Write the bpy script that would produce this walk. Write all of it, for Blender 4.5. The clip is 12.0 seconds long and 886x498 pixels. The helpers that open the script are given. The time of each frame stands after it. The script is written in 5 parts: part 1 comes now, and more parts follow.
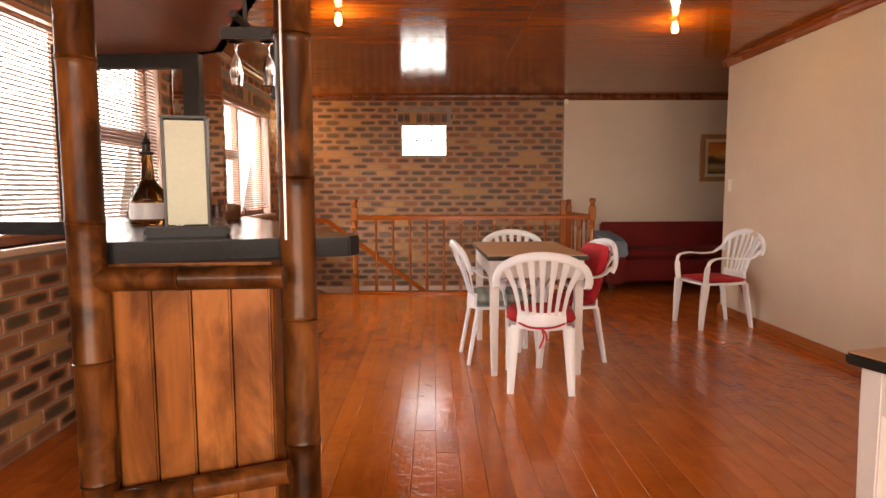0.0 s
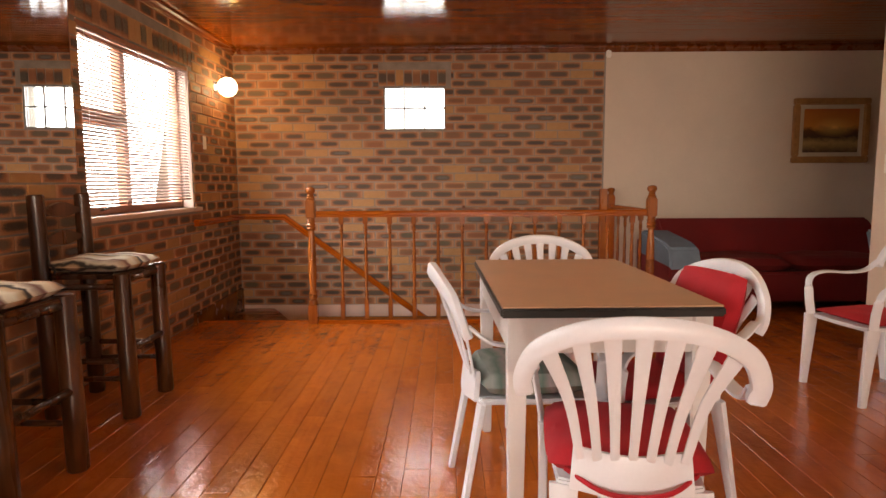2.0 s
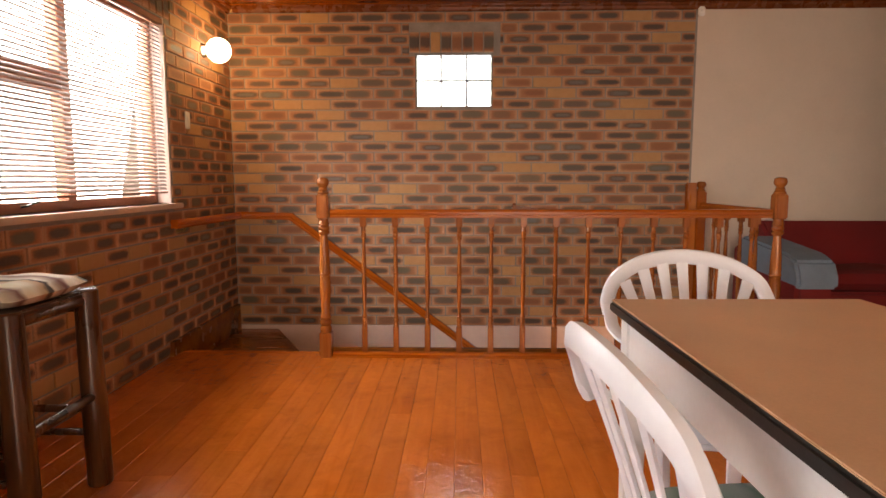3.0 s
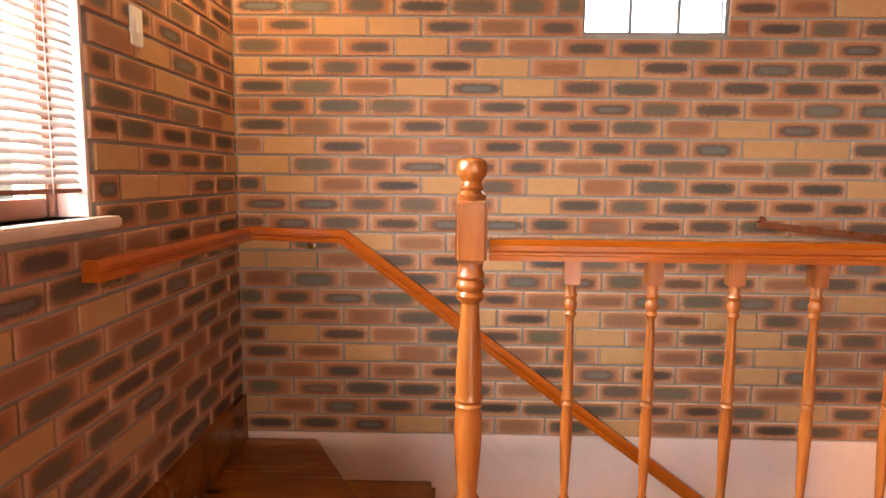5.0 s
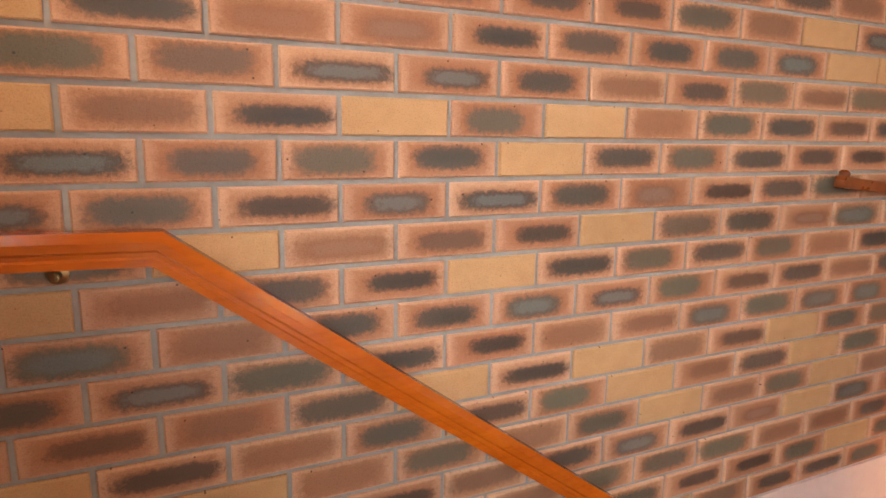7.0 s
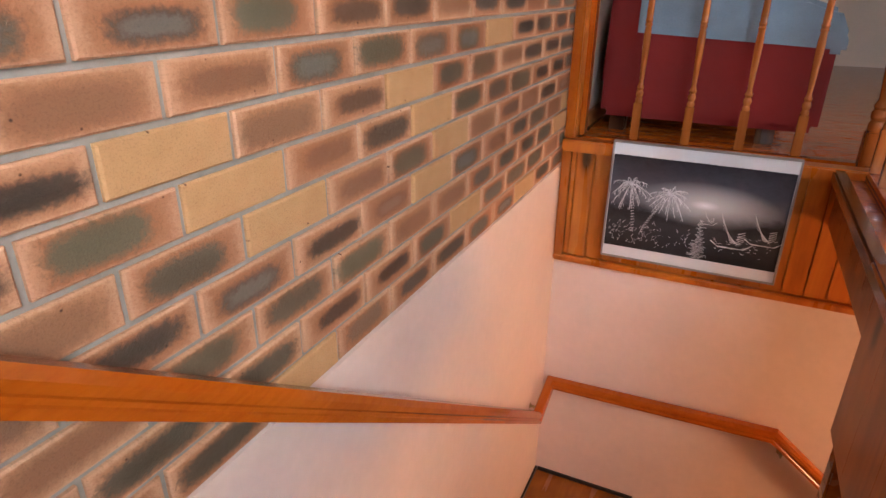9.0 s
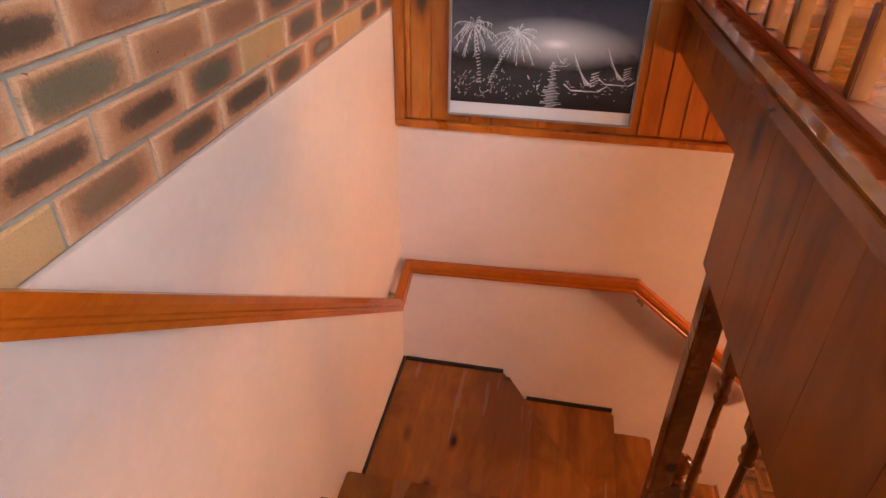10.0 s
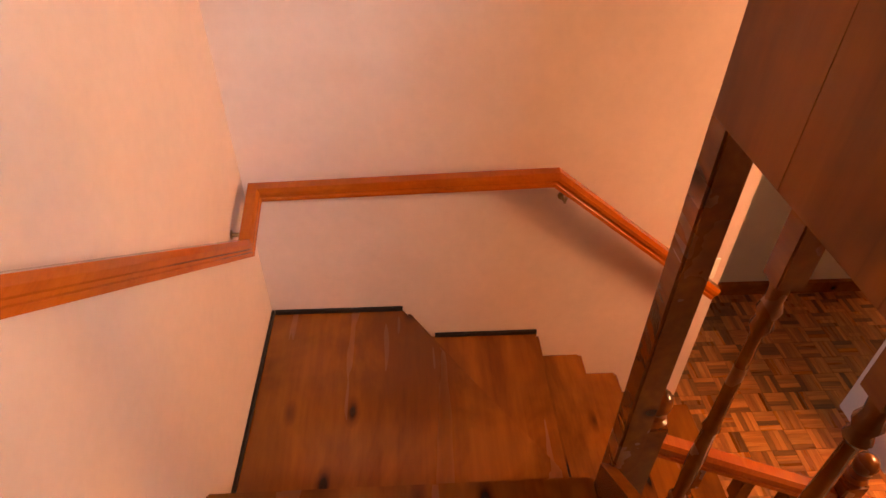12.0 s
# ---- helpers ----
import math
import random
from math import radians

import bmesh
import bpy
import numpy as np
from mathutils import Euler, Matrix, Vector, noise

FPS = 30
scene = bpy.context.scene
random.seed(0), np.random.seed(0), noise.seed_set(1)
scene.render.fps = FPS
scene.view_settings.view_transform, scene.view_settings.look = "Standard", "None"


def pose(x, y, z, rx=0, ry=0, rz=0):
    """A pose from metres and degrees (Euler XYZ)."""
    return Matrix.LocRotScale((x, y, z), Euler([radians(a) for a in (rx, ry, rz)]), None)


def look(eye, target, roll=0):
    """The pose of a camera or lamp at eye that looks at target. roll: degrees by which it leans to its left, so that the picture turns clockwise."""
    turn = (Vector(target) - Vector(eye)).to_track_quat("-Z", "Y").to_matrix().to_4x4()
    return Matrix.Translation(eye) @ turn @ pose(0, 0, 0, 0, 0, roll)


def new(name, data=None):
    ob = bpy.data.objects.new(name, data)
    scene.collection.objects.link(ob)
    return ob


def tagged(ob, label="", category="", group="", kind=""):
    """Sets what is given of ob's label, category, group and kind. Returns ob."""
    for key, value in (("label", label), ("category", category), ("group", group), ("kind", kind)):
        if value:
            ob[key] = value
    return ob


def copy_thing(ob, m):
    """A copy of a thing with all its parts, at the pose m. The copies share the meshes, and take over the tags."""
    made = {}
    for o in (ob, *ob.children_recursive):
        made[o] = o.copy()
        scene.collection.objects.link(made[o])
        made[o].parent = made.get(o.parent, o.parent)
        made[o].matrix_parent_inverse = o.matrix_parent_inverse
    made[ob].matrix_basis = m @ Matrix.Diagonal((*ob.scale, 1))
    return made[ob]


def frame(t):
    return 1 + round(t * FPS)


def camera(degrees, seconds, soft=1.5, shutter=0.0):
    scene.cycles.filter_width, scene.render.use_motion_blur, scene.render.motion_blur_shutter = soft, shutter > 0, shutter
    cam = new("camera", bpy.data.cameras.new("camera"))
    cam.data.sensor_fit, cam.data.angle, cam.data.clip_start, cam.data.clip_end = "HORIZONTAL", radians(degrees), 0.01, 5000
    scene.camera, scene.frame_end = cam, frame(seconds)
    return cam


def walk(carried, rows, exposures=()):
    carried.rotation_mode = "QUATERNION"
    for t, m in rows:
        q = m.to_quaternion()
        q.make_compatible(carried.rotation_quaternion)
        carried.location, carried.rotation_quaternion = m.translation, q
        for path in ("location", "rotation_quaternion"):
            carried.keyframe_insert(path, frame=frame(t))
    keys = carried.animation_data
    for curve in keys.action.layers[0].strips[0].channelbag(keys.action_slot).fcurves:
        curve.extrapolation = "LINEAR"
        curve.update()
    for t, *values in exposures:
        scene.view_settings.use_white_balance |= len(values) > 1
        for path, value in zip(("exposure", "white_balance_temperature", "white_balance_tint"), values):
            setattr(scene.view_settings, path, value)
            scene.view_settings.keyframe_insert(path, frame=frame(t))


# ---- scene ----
cam = camera(71.7, 12.0)
METRES, EYE, TILT, LEAN, TURN = 9.22, 1.2034, 0.0, 0.0, -2.2
PATH = [
    (0, (0.194, -0.293, 1.239), (0.221, 1.698, 1.049), -0.2),
    (0.5, (0.272, 0.268, 1.243), (0.299, 2.258, 1.047), -0.2),
    (1, (0.342, 0.771, 1.228), (0.369, 2.761, 1.032), -0.3),
    (1.5, (0.451, 1.307, 1.194), (0.476, 3.297, 0.99), -0.3),
    (2, (0.379, 1.892, 1.182), (0.365, 3.88, 0.964), -0.3),
    (2.5, (0.273, 2.514, 1.15), (0.214, 4.5, 0.923), -0.2),
    (4.5, (-0.595, 4.925, 1.115), (-0.625, 6.914, 0.897), 0.7),
    (5, (-0.79, 5.46, 1.098), (-0.828, 7.448, 0.862), 0.6),
    (5.5, (-0.952, 5.95, 1.085), (-1.008, 7.935, 0.845), 0.5),
    (6, (-1.158, 6.412, 1.07), (-1.115, 8.4, 0.832), 0.5),
    (6.5, (-1.228, 6.752, 1.054), (-0.845, 8.695, 0.737), 0.7),
    (7, (-1.262, 7.005, 1.032), (-0.441, 8.787, 0.652), 1.0),
    (8.8, (-0.877, 7.477, 0.707), (0.737, 8.412, -0.017), 0.6),
    (9, (-0.834, 7.495, 0.681), (0.83, 8.27, -0.115), 0.6),
    (9.5, (-0.685, 7.474, 0.542), (1.005, 7.968, -0.407), 0.8),
    (10, (-0.536, 7.516, 0.396), (1.13, 7.816, -0.67), 0.9),
    (10.5, (-0.433, 7.553, 0.323), (1.196, 7.689, -0.83), 0.6),
    (11, (-0.279, 7.512, 0.192), (1.311, 7.537, -1.02), 0.2),
    (11.5, (-0.099, 7.545, 0.084), (1.448, 7.49, -1.183), 0.8),
    (12, (0.064, 7.566, -0.047), (1.603, 7.47, -1.32), 0.7),
]
STOPS = [(0, 0.05, 7800, 17), (2.5, 0.05, 7600, 16), (4.5, 0.7, 7000, 12), (5.5, 1.0, 6300, 9), (6.5, 1.05, 6000, 8), (7, 0.95, 6100, 7), (9, 1.0, 5900, 5), (10, 1.05, 6000, 7), (12, 1.2, 6700, 10)]
walk(cam, [(t, look(eye, target, roll)) for t, eye, target, roll in PATH], STOPS)

# ---- world, sun and large lights ----
W, XL, CEIL, XF, ZB = 8.18, -1.761, 2.505, 1.95, -0.087
BP, BH = 0.2325, 0.0847
world = bpy.data.worlds.new("world")
scene.world = world
world.use_nodes = True
sky = world.node_tree.nodes.new("ShaderNodeTexSky")
sky.sky_type, sky.sun_disc = "NISHITA", False
sky.sun_elevation, sky.sun_rotation = radians(48), radians(200)
world.node_tree.links.new(sky.outputs[0], world.node_tree.nodes["Background"].inputs[0])
world.node_tree.nodes["Background"].inputs[1].default_value = 0.12
sun_data = bpy.data.lights.new("sun", "SUN")
sun_data.energy, sun_data.angle, sun_data.color = 2.0, radians(0.5), (1, 0.95, 0.88)
sun = new("sun", sun_data)
sun.matrix_world = look((2, -8, 10), (0, 0, 0))


def area(name, m, w, h, power, color=(1, 1, 1)):
    data = bpy.data.lights.new(name, "AREA")
    data.shape, data.size, data.size_y, data.energy, data.color = "RECTANGLE", w, h, power, color
    ob = new(name, data)
    ob.matrix_world = m
    return ob


def bulb(name, place, power, radius=0.04, color=(1, 0.72, 0.4)):
    data = bpy.data.lights.new(name, "POINT")
    data.energy, data.shadow_soft_size, data.color = power, radius, color
    ob = new(name, data)
    ob.location = place
    return ob


DAY = (0.93, 0.97, 1.0)
area("daylight_window_a", look((-2.0, 6.3, 1.62), (5, 6.3, 0.3)), 1.62, 1.3, 125, DAY)
area("daylight_window_b", look((-2.0, 2.85, 1.62), (5, 2.85, 0.3)), 2.7, 1.3, 115, DAY)
area("daylight_glass_block", look((0.055, W + 0.24, 1.92), (0.055, 0, 1.9)), 0.62, 0.43, 7, DAY)
# unseen fill lamp at the rear, tilted down; the wall there has no window
area("daylight_rear_windows", look((0.8, -3.3, 1.3), (0.8, 8, -2.6)), 4.5, 1.5, 320, (1, 0.93, 0.84))
bulb("sconce_light", (-1.6, 7.66, 2.06), 10, 0.09, (1, 0.58, 0.17))
bulb("spot_a_light", (-0.48, 4.19, 2.36), 12, 0.03)
bulb("spot_b_light", (2.0, 4.41, 2.36), 12, 0.03)
# added warm fill lamp without a fitting, out of view, for the lower room
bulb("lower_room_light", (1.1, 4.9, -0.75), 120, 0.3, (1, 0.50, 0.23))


# ---- materials ----
class Nodes:
    """A short way to write node trees."""

    def __init__(self, name, rough=0.5, metal=0.0, coat=0.0):
        self.m = bpy.data.materials.new(name)
        self.m.use_nodes = True
        self.t = self.m.node_tree
        self.b = self.t.nodes["Principled BSDF"]
        self.b.inputs["Roughness"].default_value = rough
        self.b.inputs["Metallic"].default_value = metal
        self.b.inputs["Coat Weight"].default_value = coat
        self.b.inputs["Coat Roughness"].default_value = 0.12

    def link(self, a, b):
        self.t.links.new(a, b)

    def coord(self, which="Object", scale=(1, 1, 1)):
        c = self.t.nodes.new("ShaderNodeTexCoord")
        mp = self.t.nodes.new("ShaderNodeMapping")
        mp.inputs["Scale"].default_value = scale
        self.link(c.outputs[which], mp.inputs["Vector"])
        return mp.outputs["Vector"]

    def noise(self, vec, scale=5.0, detail=4.0, rough=0.55, dist=0.0):
        n = self.t.nodes.new("ShaderNodeTexNoise")
        n.inputs["Scale"].default_value, n.inputs["Detail"].default_value = scale, detail
        n.inputs["Roughness"].default_value, n.inputs["Distortion"].default_value = rough, dist
        self.link(vec, n.inputs["Vector"])
        return n.outputs["Fac"]

    def math(self, op, a, b=0.0, c=None):
        n = self.t.nodes.new("ShaderNodeMath")
        n.operation = op
        for i, v in enumerate((a, b) if c is None else (a, b, c)):
            if isinstance(v, (int, float)):
                n.inputs[i].default_value = v
            else:
                self.link(v, n.inputs[i])
        return n.outputs[0]

    def ramp(self, fac, stops):
        n = self.t.nodes.new("ShaderNodeValToRGB")
        while len(n.color_ramp.elements) < len(stops):
            n.color_ramp.elements.new(0.5)
        for e, (p, c) in zip(n.color_ramp.elements, stops):
            e.position, e.color = p, (*c, 1)
        self.link(fac, n.inputs[0])
        return n.outputs["Color"]

    def mix(self, fac, a, b, mode="MIX"):
        n = self.t.nodes.new("ShaderNodeMix")
        n.data_type, n.blend_type = "RGBA", mode
        for s, v in ((n.inputs[0], fac), (n.inputs[6], a), (n.inputs[7], b)):
            if isinstance(v, (int, float)):
                s.default_value = v
            elif isinstance(v, tuple):
                s.default_value = (*v, 1)
            else:
                self.link(v, s)
        return n.outputs[2]

    def random(self):
        a = self.t.nodes.new("ShaderNodeObjectInfo").outputs["Random"]
        b = self.t.nodes.new("ShaderNodeNewGeometry").outputs["Random Per Island"]
        return self.math("FRACT", self.math("ADD", a, b))

    def color(self, v):
        self.link(v, self.b.inputs["Base Color"])

    def rough(self, fac, lo, hi):
        n = self.t.nodes.new("ShaderNodeMapRange")
        n.inputs[3].default_value, n.inputs[4].default_value = lo, hi
        self.link(fac, n.inputs[0])
        self.link(n.outputs[0], self.b.inputs["Roughness"])

    def bump(self, h, strength=0.3, dist=0.004):
        n = self.t.nodes.new("ShaderNodeBump")
        n.inputs["Strength"].default_value, n.inputs["Distance"].default_value = strength, dist
        self.link(h, n.inputs["Height"])
        self.link(n.outputs[0], self.b.inputs["Normal"])


def wood(name, dark, mid, light, axis="Y", rough=(0.25, 0.45), grain=14.0, knots=0.0, coat=0.0, spread=0.35, bump=0.15, use="Object", ring=0.3, blotch=0.12, wavy=0.0, stain=3.2):
    """Varnished wood with grain along one axis, knots, and a shade of its own for each board."""
    n = Nodes(name, coat=coat)
    s = {"X": (0.09, 1, 1), "Y": (1, 0.09, 1), "Z": (1, 1, 0.09)}[axis]
    r = n.random()
    v = n.coord(use, s)
    comb = n.t.nodes.new("ShaderNodeCombineXYZ")
    for i in range(3):
        n.link(n.math("MULTIPLY", r, 37.0), comb.inputs[i])
    add = n.t.nodes.new("ShaderNodeVectorMath")
    add.operation = "ADD"
    n.link(v, add.inputs[0]), n.link(comb.outputs[0], add.inputs[1])
    vec = add.outputs[0]
    broad = n.noise(vec, grain * 0.45, 3, 0.5, 1.2)
    fine = n.noise(vec, grain * 6, 5, 0.65)
    rings = n.math("PINGPONG", n.math("MULTIPLY", broad, 9.0), 1.0)
    col = n.ramp(n.math("ADD", n.math("ADD", n.math("MULTIPLY", rings, ring), n.math("MULTIPLY", fine, 0.45)), (0.55 - ring) * 0.55), [(0.1, dark), (0.45, mid), (0.95, light)])
    shade = n.ramp(r, [(0.0, (1 - spread,) * 3), (0.5, (1, 1, 1)), (1.0, (1 + spread * 0.5, 1 + spread * 0.42, 1 + spread * 0.3))])
    col = n.mix(1.0, col, shade, "MULTIPLY")
    if blotch:
        cl = n.noise(n.coord(use, tuple(0.5 if q < 1 else 1 for q in s)), stain, 4, 0.6, 0.6)
        lo = 1 - blotch
        col = n.mix(1.0, col, n.ramp(cl, [(0.40, (lo, lo * 0.9, lo * 0.82)), (0.60, (1, 1, 1))]), "MULTIPLY")
    if knots:
        vo = n.t.nodes.new("ShaderNodeTexVoronoi")
        vo.inputs["Scale"].default_value = knots
        ks = {"X": (0.42, 1, 1), "Y": (1, 0.42, 1), "Z": (1, 1, 0.42)}[axis]
        kv = n.coord(use, ks)
        k2 = n.t.nodes.new("ShaderNodeVectorMath")
        k2.operation = "ADD"
        n.link(kv, k2.inputs[0]), n.link(comb.outputs[0], k2.inputs[1])
        n.link(k2.outputs[0], vo.inputs["Vector"])
        k = n.ramp(vo.outputs["Distance"], [(0.0, (0.04, 0.035, 0.03)), (0.07, (0.14, 0.12, 0.10)), (0.12, (0.6, 0.55, 0.5)), (0.2, (1, 1, 1))])
        col = n.mix(1.0, col, k, "MULTIPLY")
    n.color(col)
    n.rough(n.noise(vec, grain, 3), *rough)
    if wavy:
        dents = n.noise(n.coord(use, (1, 1, 1)), 16.0, 3, 0.55, 0.8)
        n.bump(n.math("ADD", n.math("MULTIPLY", fine, bump), n.math("MULTIPLY", dents, wavy)), 1.0, 0.0032)
    else:
        n.bump(fine, bump, 0.002)
    return n.m


def plain(name, color, rough=0.5, vary=0.12, scale=6.0, metal=0.0, bump=0.1, fine=90.0, coat=0.0):
    """One colour with soft large stains and a fine grain."""
    n = Nodes(name, rough, metal, coat)
    v = n.coord("Object")
    big, small = n.noise(v, scale, 4), n.noise(v, fine, 3)
    lo, hi = tuple(c * (1 - vary) for c in color), tuple(min(1, c * (1 + vary)) for c in color)
    n.color(n.ramp(n.math("ADD", n.math("MULTIPLY", big, 0.7), n.math("MULTIPLY", small, 0.3)), [(0.3, lo), (0.7, hi)]))
    n.rough(big, rough * 0.85, min(1, rough * 1.15))
    if bump:
        n.bump(small, bump, 0.002)
    return n.m


def brick_material():
    n = Nodes("face_brick", 0.75)
    uv = n.t.nodes.new("ShaderNodeTexCoord").outputs["UV"]
    sep = n.t.nodes.new("ShaderNodeSeparateXYZ")
    n.link(uv, sep.inputs[0])
    r = n.random()
    r2 = n.math("FRACT", n.math("MULTIPLY", r, 17.31))
    r3 = n.math("FRACT", n.math("MULTIPLY", r, 71.7))
    comb = n.t.nodes.new("ShaderNodeCombineXYZ")
    n.link(n.math("ADD", sep.outputs[0], n.math("MULTIPLY", r, 41.0)), comb.inputs[0])
    n.link(n.math("MULTIPLY", sep.outputs[1], 0.36), comb.inputs[1])
    big, fine = n.noise(comb.outputs[0], 5, 4, 0.6), n.noise(comb.outputs[0], 60, 4, 0.7)
    streak = n.noise(comb.outputs[0], 18, 4, 0.6, 0.5)
    r4 = n.math("FRACT", n.math("MULTIPLY", r, 237.9))
    off = n.math("MULTIPLY", n.math("SUBTRACT", r3, 0.5), 0.14)
    half = n.math("ADD", 0.31, n.math("MULTIPLY", r2, 0.14))
    ax = n.math("DIVIDE", n.math("ABSOLUTE", n.math("ADD", sep.outputs[0], off)), half)
    voff = n.math("MULTIPLY", n.math("SUBTRACT", r4, 0.5), 0.12)
    ay = n.math("DIVIDE", n.math("ABSOLUTE", n.math("ADD", sep.outputs[1], voff)), n.math("ADD", 0.25, n.math("MULTIPLY", r3, 0.13)))
    d = n.math("POWER", n.math("ADD", n.math("POWER", ax, 4.0), n.math("POWER", ay, 2.6)), 0.42)
    d = n.math("ADD", d, n.math("MULTIPLY", n.math("SUBTRACT", streak, 0.5), 1.0))
    d = n.math("ADD", d, n.math("MULTIPLY", n.math("SUBTRACT", fine, 0.5), 0.12))
    patch = n.ramp(n.math("MULTIPLY", d, 0.5), [(0.0, (1, 1, 1)), (0.34, (0.94, 0.94, 0.94)), (0.48, (0.5, 0.5, 0.5)), (0.60, (0, 0, 0))])
    level = n.ramp(r, [(0.0, (0, 0, 0)), (0.12, (0, 0, 0)), (0.121, (0.12, 0.12, 0.12)), (0.28, (0.4, 0.4, 0.4)), (0.34, (0.85, 0.85, 0.85)), (1.0, (1, 1, 1))])
    body = n.ramp(r2, [(0.0, (0.36, 0.150, 0.072)), (0.5, (0.44, 0.210, 0.108)), (1.0, (0.51, 0.275, 0.150))])
    halo = n.ramp(n.math("MULTIPLY", d, 0.5), [(0.35, (0.8, 0.8, 0.8)), (0.62, (0.5, 0.5, 0.5)), (0.88, (0, 0, 0))])
    body = n.mix(halo, body, (0.27, 0.098, 0.038))
    body = n.mix(n.math("MULTIPLY", n.math("SUBTRACT", big, 0.35), 0.8), body, (0.36, 0.15, 0.07))
    edge = n.math("MAXIMUM", n.math("MULTIPLY", n.math("ABSOLUTE", sep.outputs[0]), 2.06), n.math("MULTIPLY", n.math("ABSOLUTE", sep.outputs[1]), 2.0))
    edge = n.math("ADD", edge, n.math("MULTIPLY", n.math("SUBTRACT", streak, 0.5), 0.25))
    rim = n.ramp(edge, [(0.80, (0, 0, 0)), (0.96, (0.4, 0.4, 0.4))])
    body = n.mix(rim, body, (0.62, 0.37, 0.23))
    plain_brick = n.ramp(n.math("LESS_THAN", r, 0.12), [(0.0, (0, 0, 0)), (1.0, (1, 1, 1))])
    body = n.mix(n.math("MULTIPLY", plain_brick, 0.92), body, n.mix(big, (0.43, 0.22, 0.085), (0.54, 0.32, 0.15)))
    dark = n.ramp(r3, [(0.0, (0.032, 0.024, 0.018)), (0.6, (0.058, 0.050, 0.038)), (1.0, (0.105, 0.092, 0.055))])
    heart = n.math("MULTIPLY", n.ramp(n.math("MULTIPLY", d, 0.5), [(0.18, (1, 1, 1)), (0.36, (0, 0, 0))]), n.math("GREATER_THAN", r4, 0.84))
    dark = n.mix(n.math("MULTIPLY", heart, 0.75), dark, (0.125, 0.13, 0.12))
    col = n.mix(n.math("MULTIPLY", patch, level), body, dark)
    pits = n.t.nodes.new("ShaderNodeTexVoronoi")
    pits.inputs["Scale"].default_value = 5.5
    n.link(comb.outputs[0], pits.inputs["Vector"])
    pit = n.ramp(pits.outputs["Distance"], [(0.035, (0.22, 0.17, 0.14)), (0.075, (1, 1, 1))])
    col = n.mix(1.0, col, pit, "MULTIPLY")
    spots = n.ramp(fine, [(0.3, (0.74, 0.74, 0.74)), (0.5, (1, 1, 1))])
    n.color(n.mix(1.0, col, spots, "MULTIPLY"))
    n.rough(n.math("MULTIPLY", patch, level), 0.8, 0.46)
    n.bump(n.math("ADD", n.math("ADD", fine, streak), n.math("MULTIPLY", n.math("GREATER_THAN", pits.outputs["Distance"], 0.06), 0.5)), 0.5, 0.003)
    return n.m


BRICK = brick_material()
MORTAR = plain("mortar", (0.28, 0.25, 0.22), 0.9, 0.2, 12, bump=0.4)
PLASTER = plain("cream_wall_paint", (0.63, 0.52, 0.42), 0.55, 0.05, 3, bump=0.12, fine=60)
PINK = plain("peach_stair_paint", (0.70, 0.53, 0.46), 0.4, 0.08, 2.2, bump=0.15, fine=30)
FLOOR = wood("varnished_floor_boards", (0.30, 0.062, 0.007), (0.50, 0.122, 0.013), (0.60, 0.170, 0.024), "Y", (0.08, 0.20), 10, 0, 0.25, 0.12, 0.10, ring=0.2, blotch=0.26, wavy=1.3)
CEILING = wood("varnished_ceiling_boards", (0.17, 0.034, 0.002), (0.29, 0.070, 0.004), (0.37, 0.105, 0.007), "X", (0.06, 0.14), 12, 4.5, 0.0, 0.16, 0.2, ring=0.15, blotch=0.25)
RAIL = wood("orange_handrail_wood", (0.16, 0.032, 0.003), (0.36, 0.080, 0.005), (0.50, 0.135, 0.010), "X", (0.12, 0.24), 22, 0, 0.3, 0.12, ring=0.1)
POSTW = wood("turned_baluster_wood", (0.17, 0.042, 0.007), (0.32, 0.095, 0.018), (0.44, 0.155, 0.034), "Z", (0.16, 0.28), 14, 0, 0.35, 0.2)
STAIRW = wood("dark_stair_wood", (0.09, 0.025, 0.003), (0.22, 0.068, 0.007), (0.34, 0.125, 0.014), "X", (0.16, 0.34), 8, 6.0, 0.2, 0.15, ring=0.14, blotch=0.45)
DARKP = wood("dark_stained_panel", (0.09, 0.026, 0.003), (0.24, 0.074, 0.007), (0.35, 0.120, 0.014), "Z", (0.28, 0.42), 6, 4.5, 0.1, 0.2, blotch=0.4)
PINE = wood("orange_pine_panel", (0.22, 0.050, 0.005), (0.42, 0.115, 0.010), (0.54, 0.18, 0.020), "Z", (0.2, 0.38), 10, 4.5, 0.3, 0.25, blotch=0.25)
BARW = wood("knotty_bar_panel", (0.09, 0.027, 0.008), (0.30, 0.105, 0.026), (0.44, 0.180, 0.056), "Z", (0.3, 0.45), 7, 4.5, 0.1, 0.4, ring=0.3, blotch=0.55, stain=8.0)
STOOLW = wood("dark_stool_wood", (0.022, 0.008, 0.004), (0.065, 0.024, 0.009), (0.19, 0.075, 0.024), "Z", (0.2, 0.36), 9, 0, 0.35, 0.4, blotch=0.5)
CORNICE = wood("cornice_wood", (0.13, 0.033, 0.009), (0.22, 0.06, 0.015), (0.30, 0.09, 0.022), "Y", (0.2, 0.35), 10)
SKIRT = wood("skirting_wood", (0.22, 0.065, 0.016), (0.36, 0.115, 0.028), (0.44, 0.16, 0.04), "Y", (0.25, 0.4), 10)
FRAMEW = wood("window_frame_wood", (0.20, 0.07, 0.03), (0.32, 0.13, 0.07), (0.42, 0.19, 0.11), "Y", (0.35, 0.5), 12)
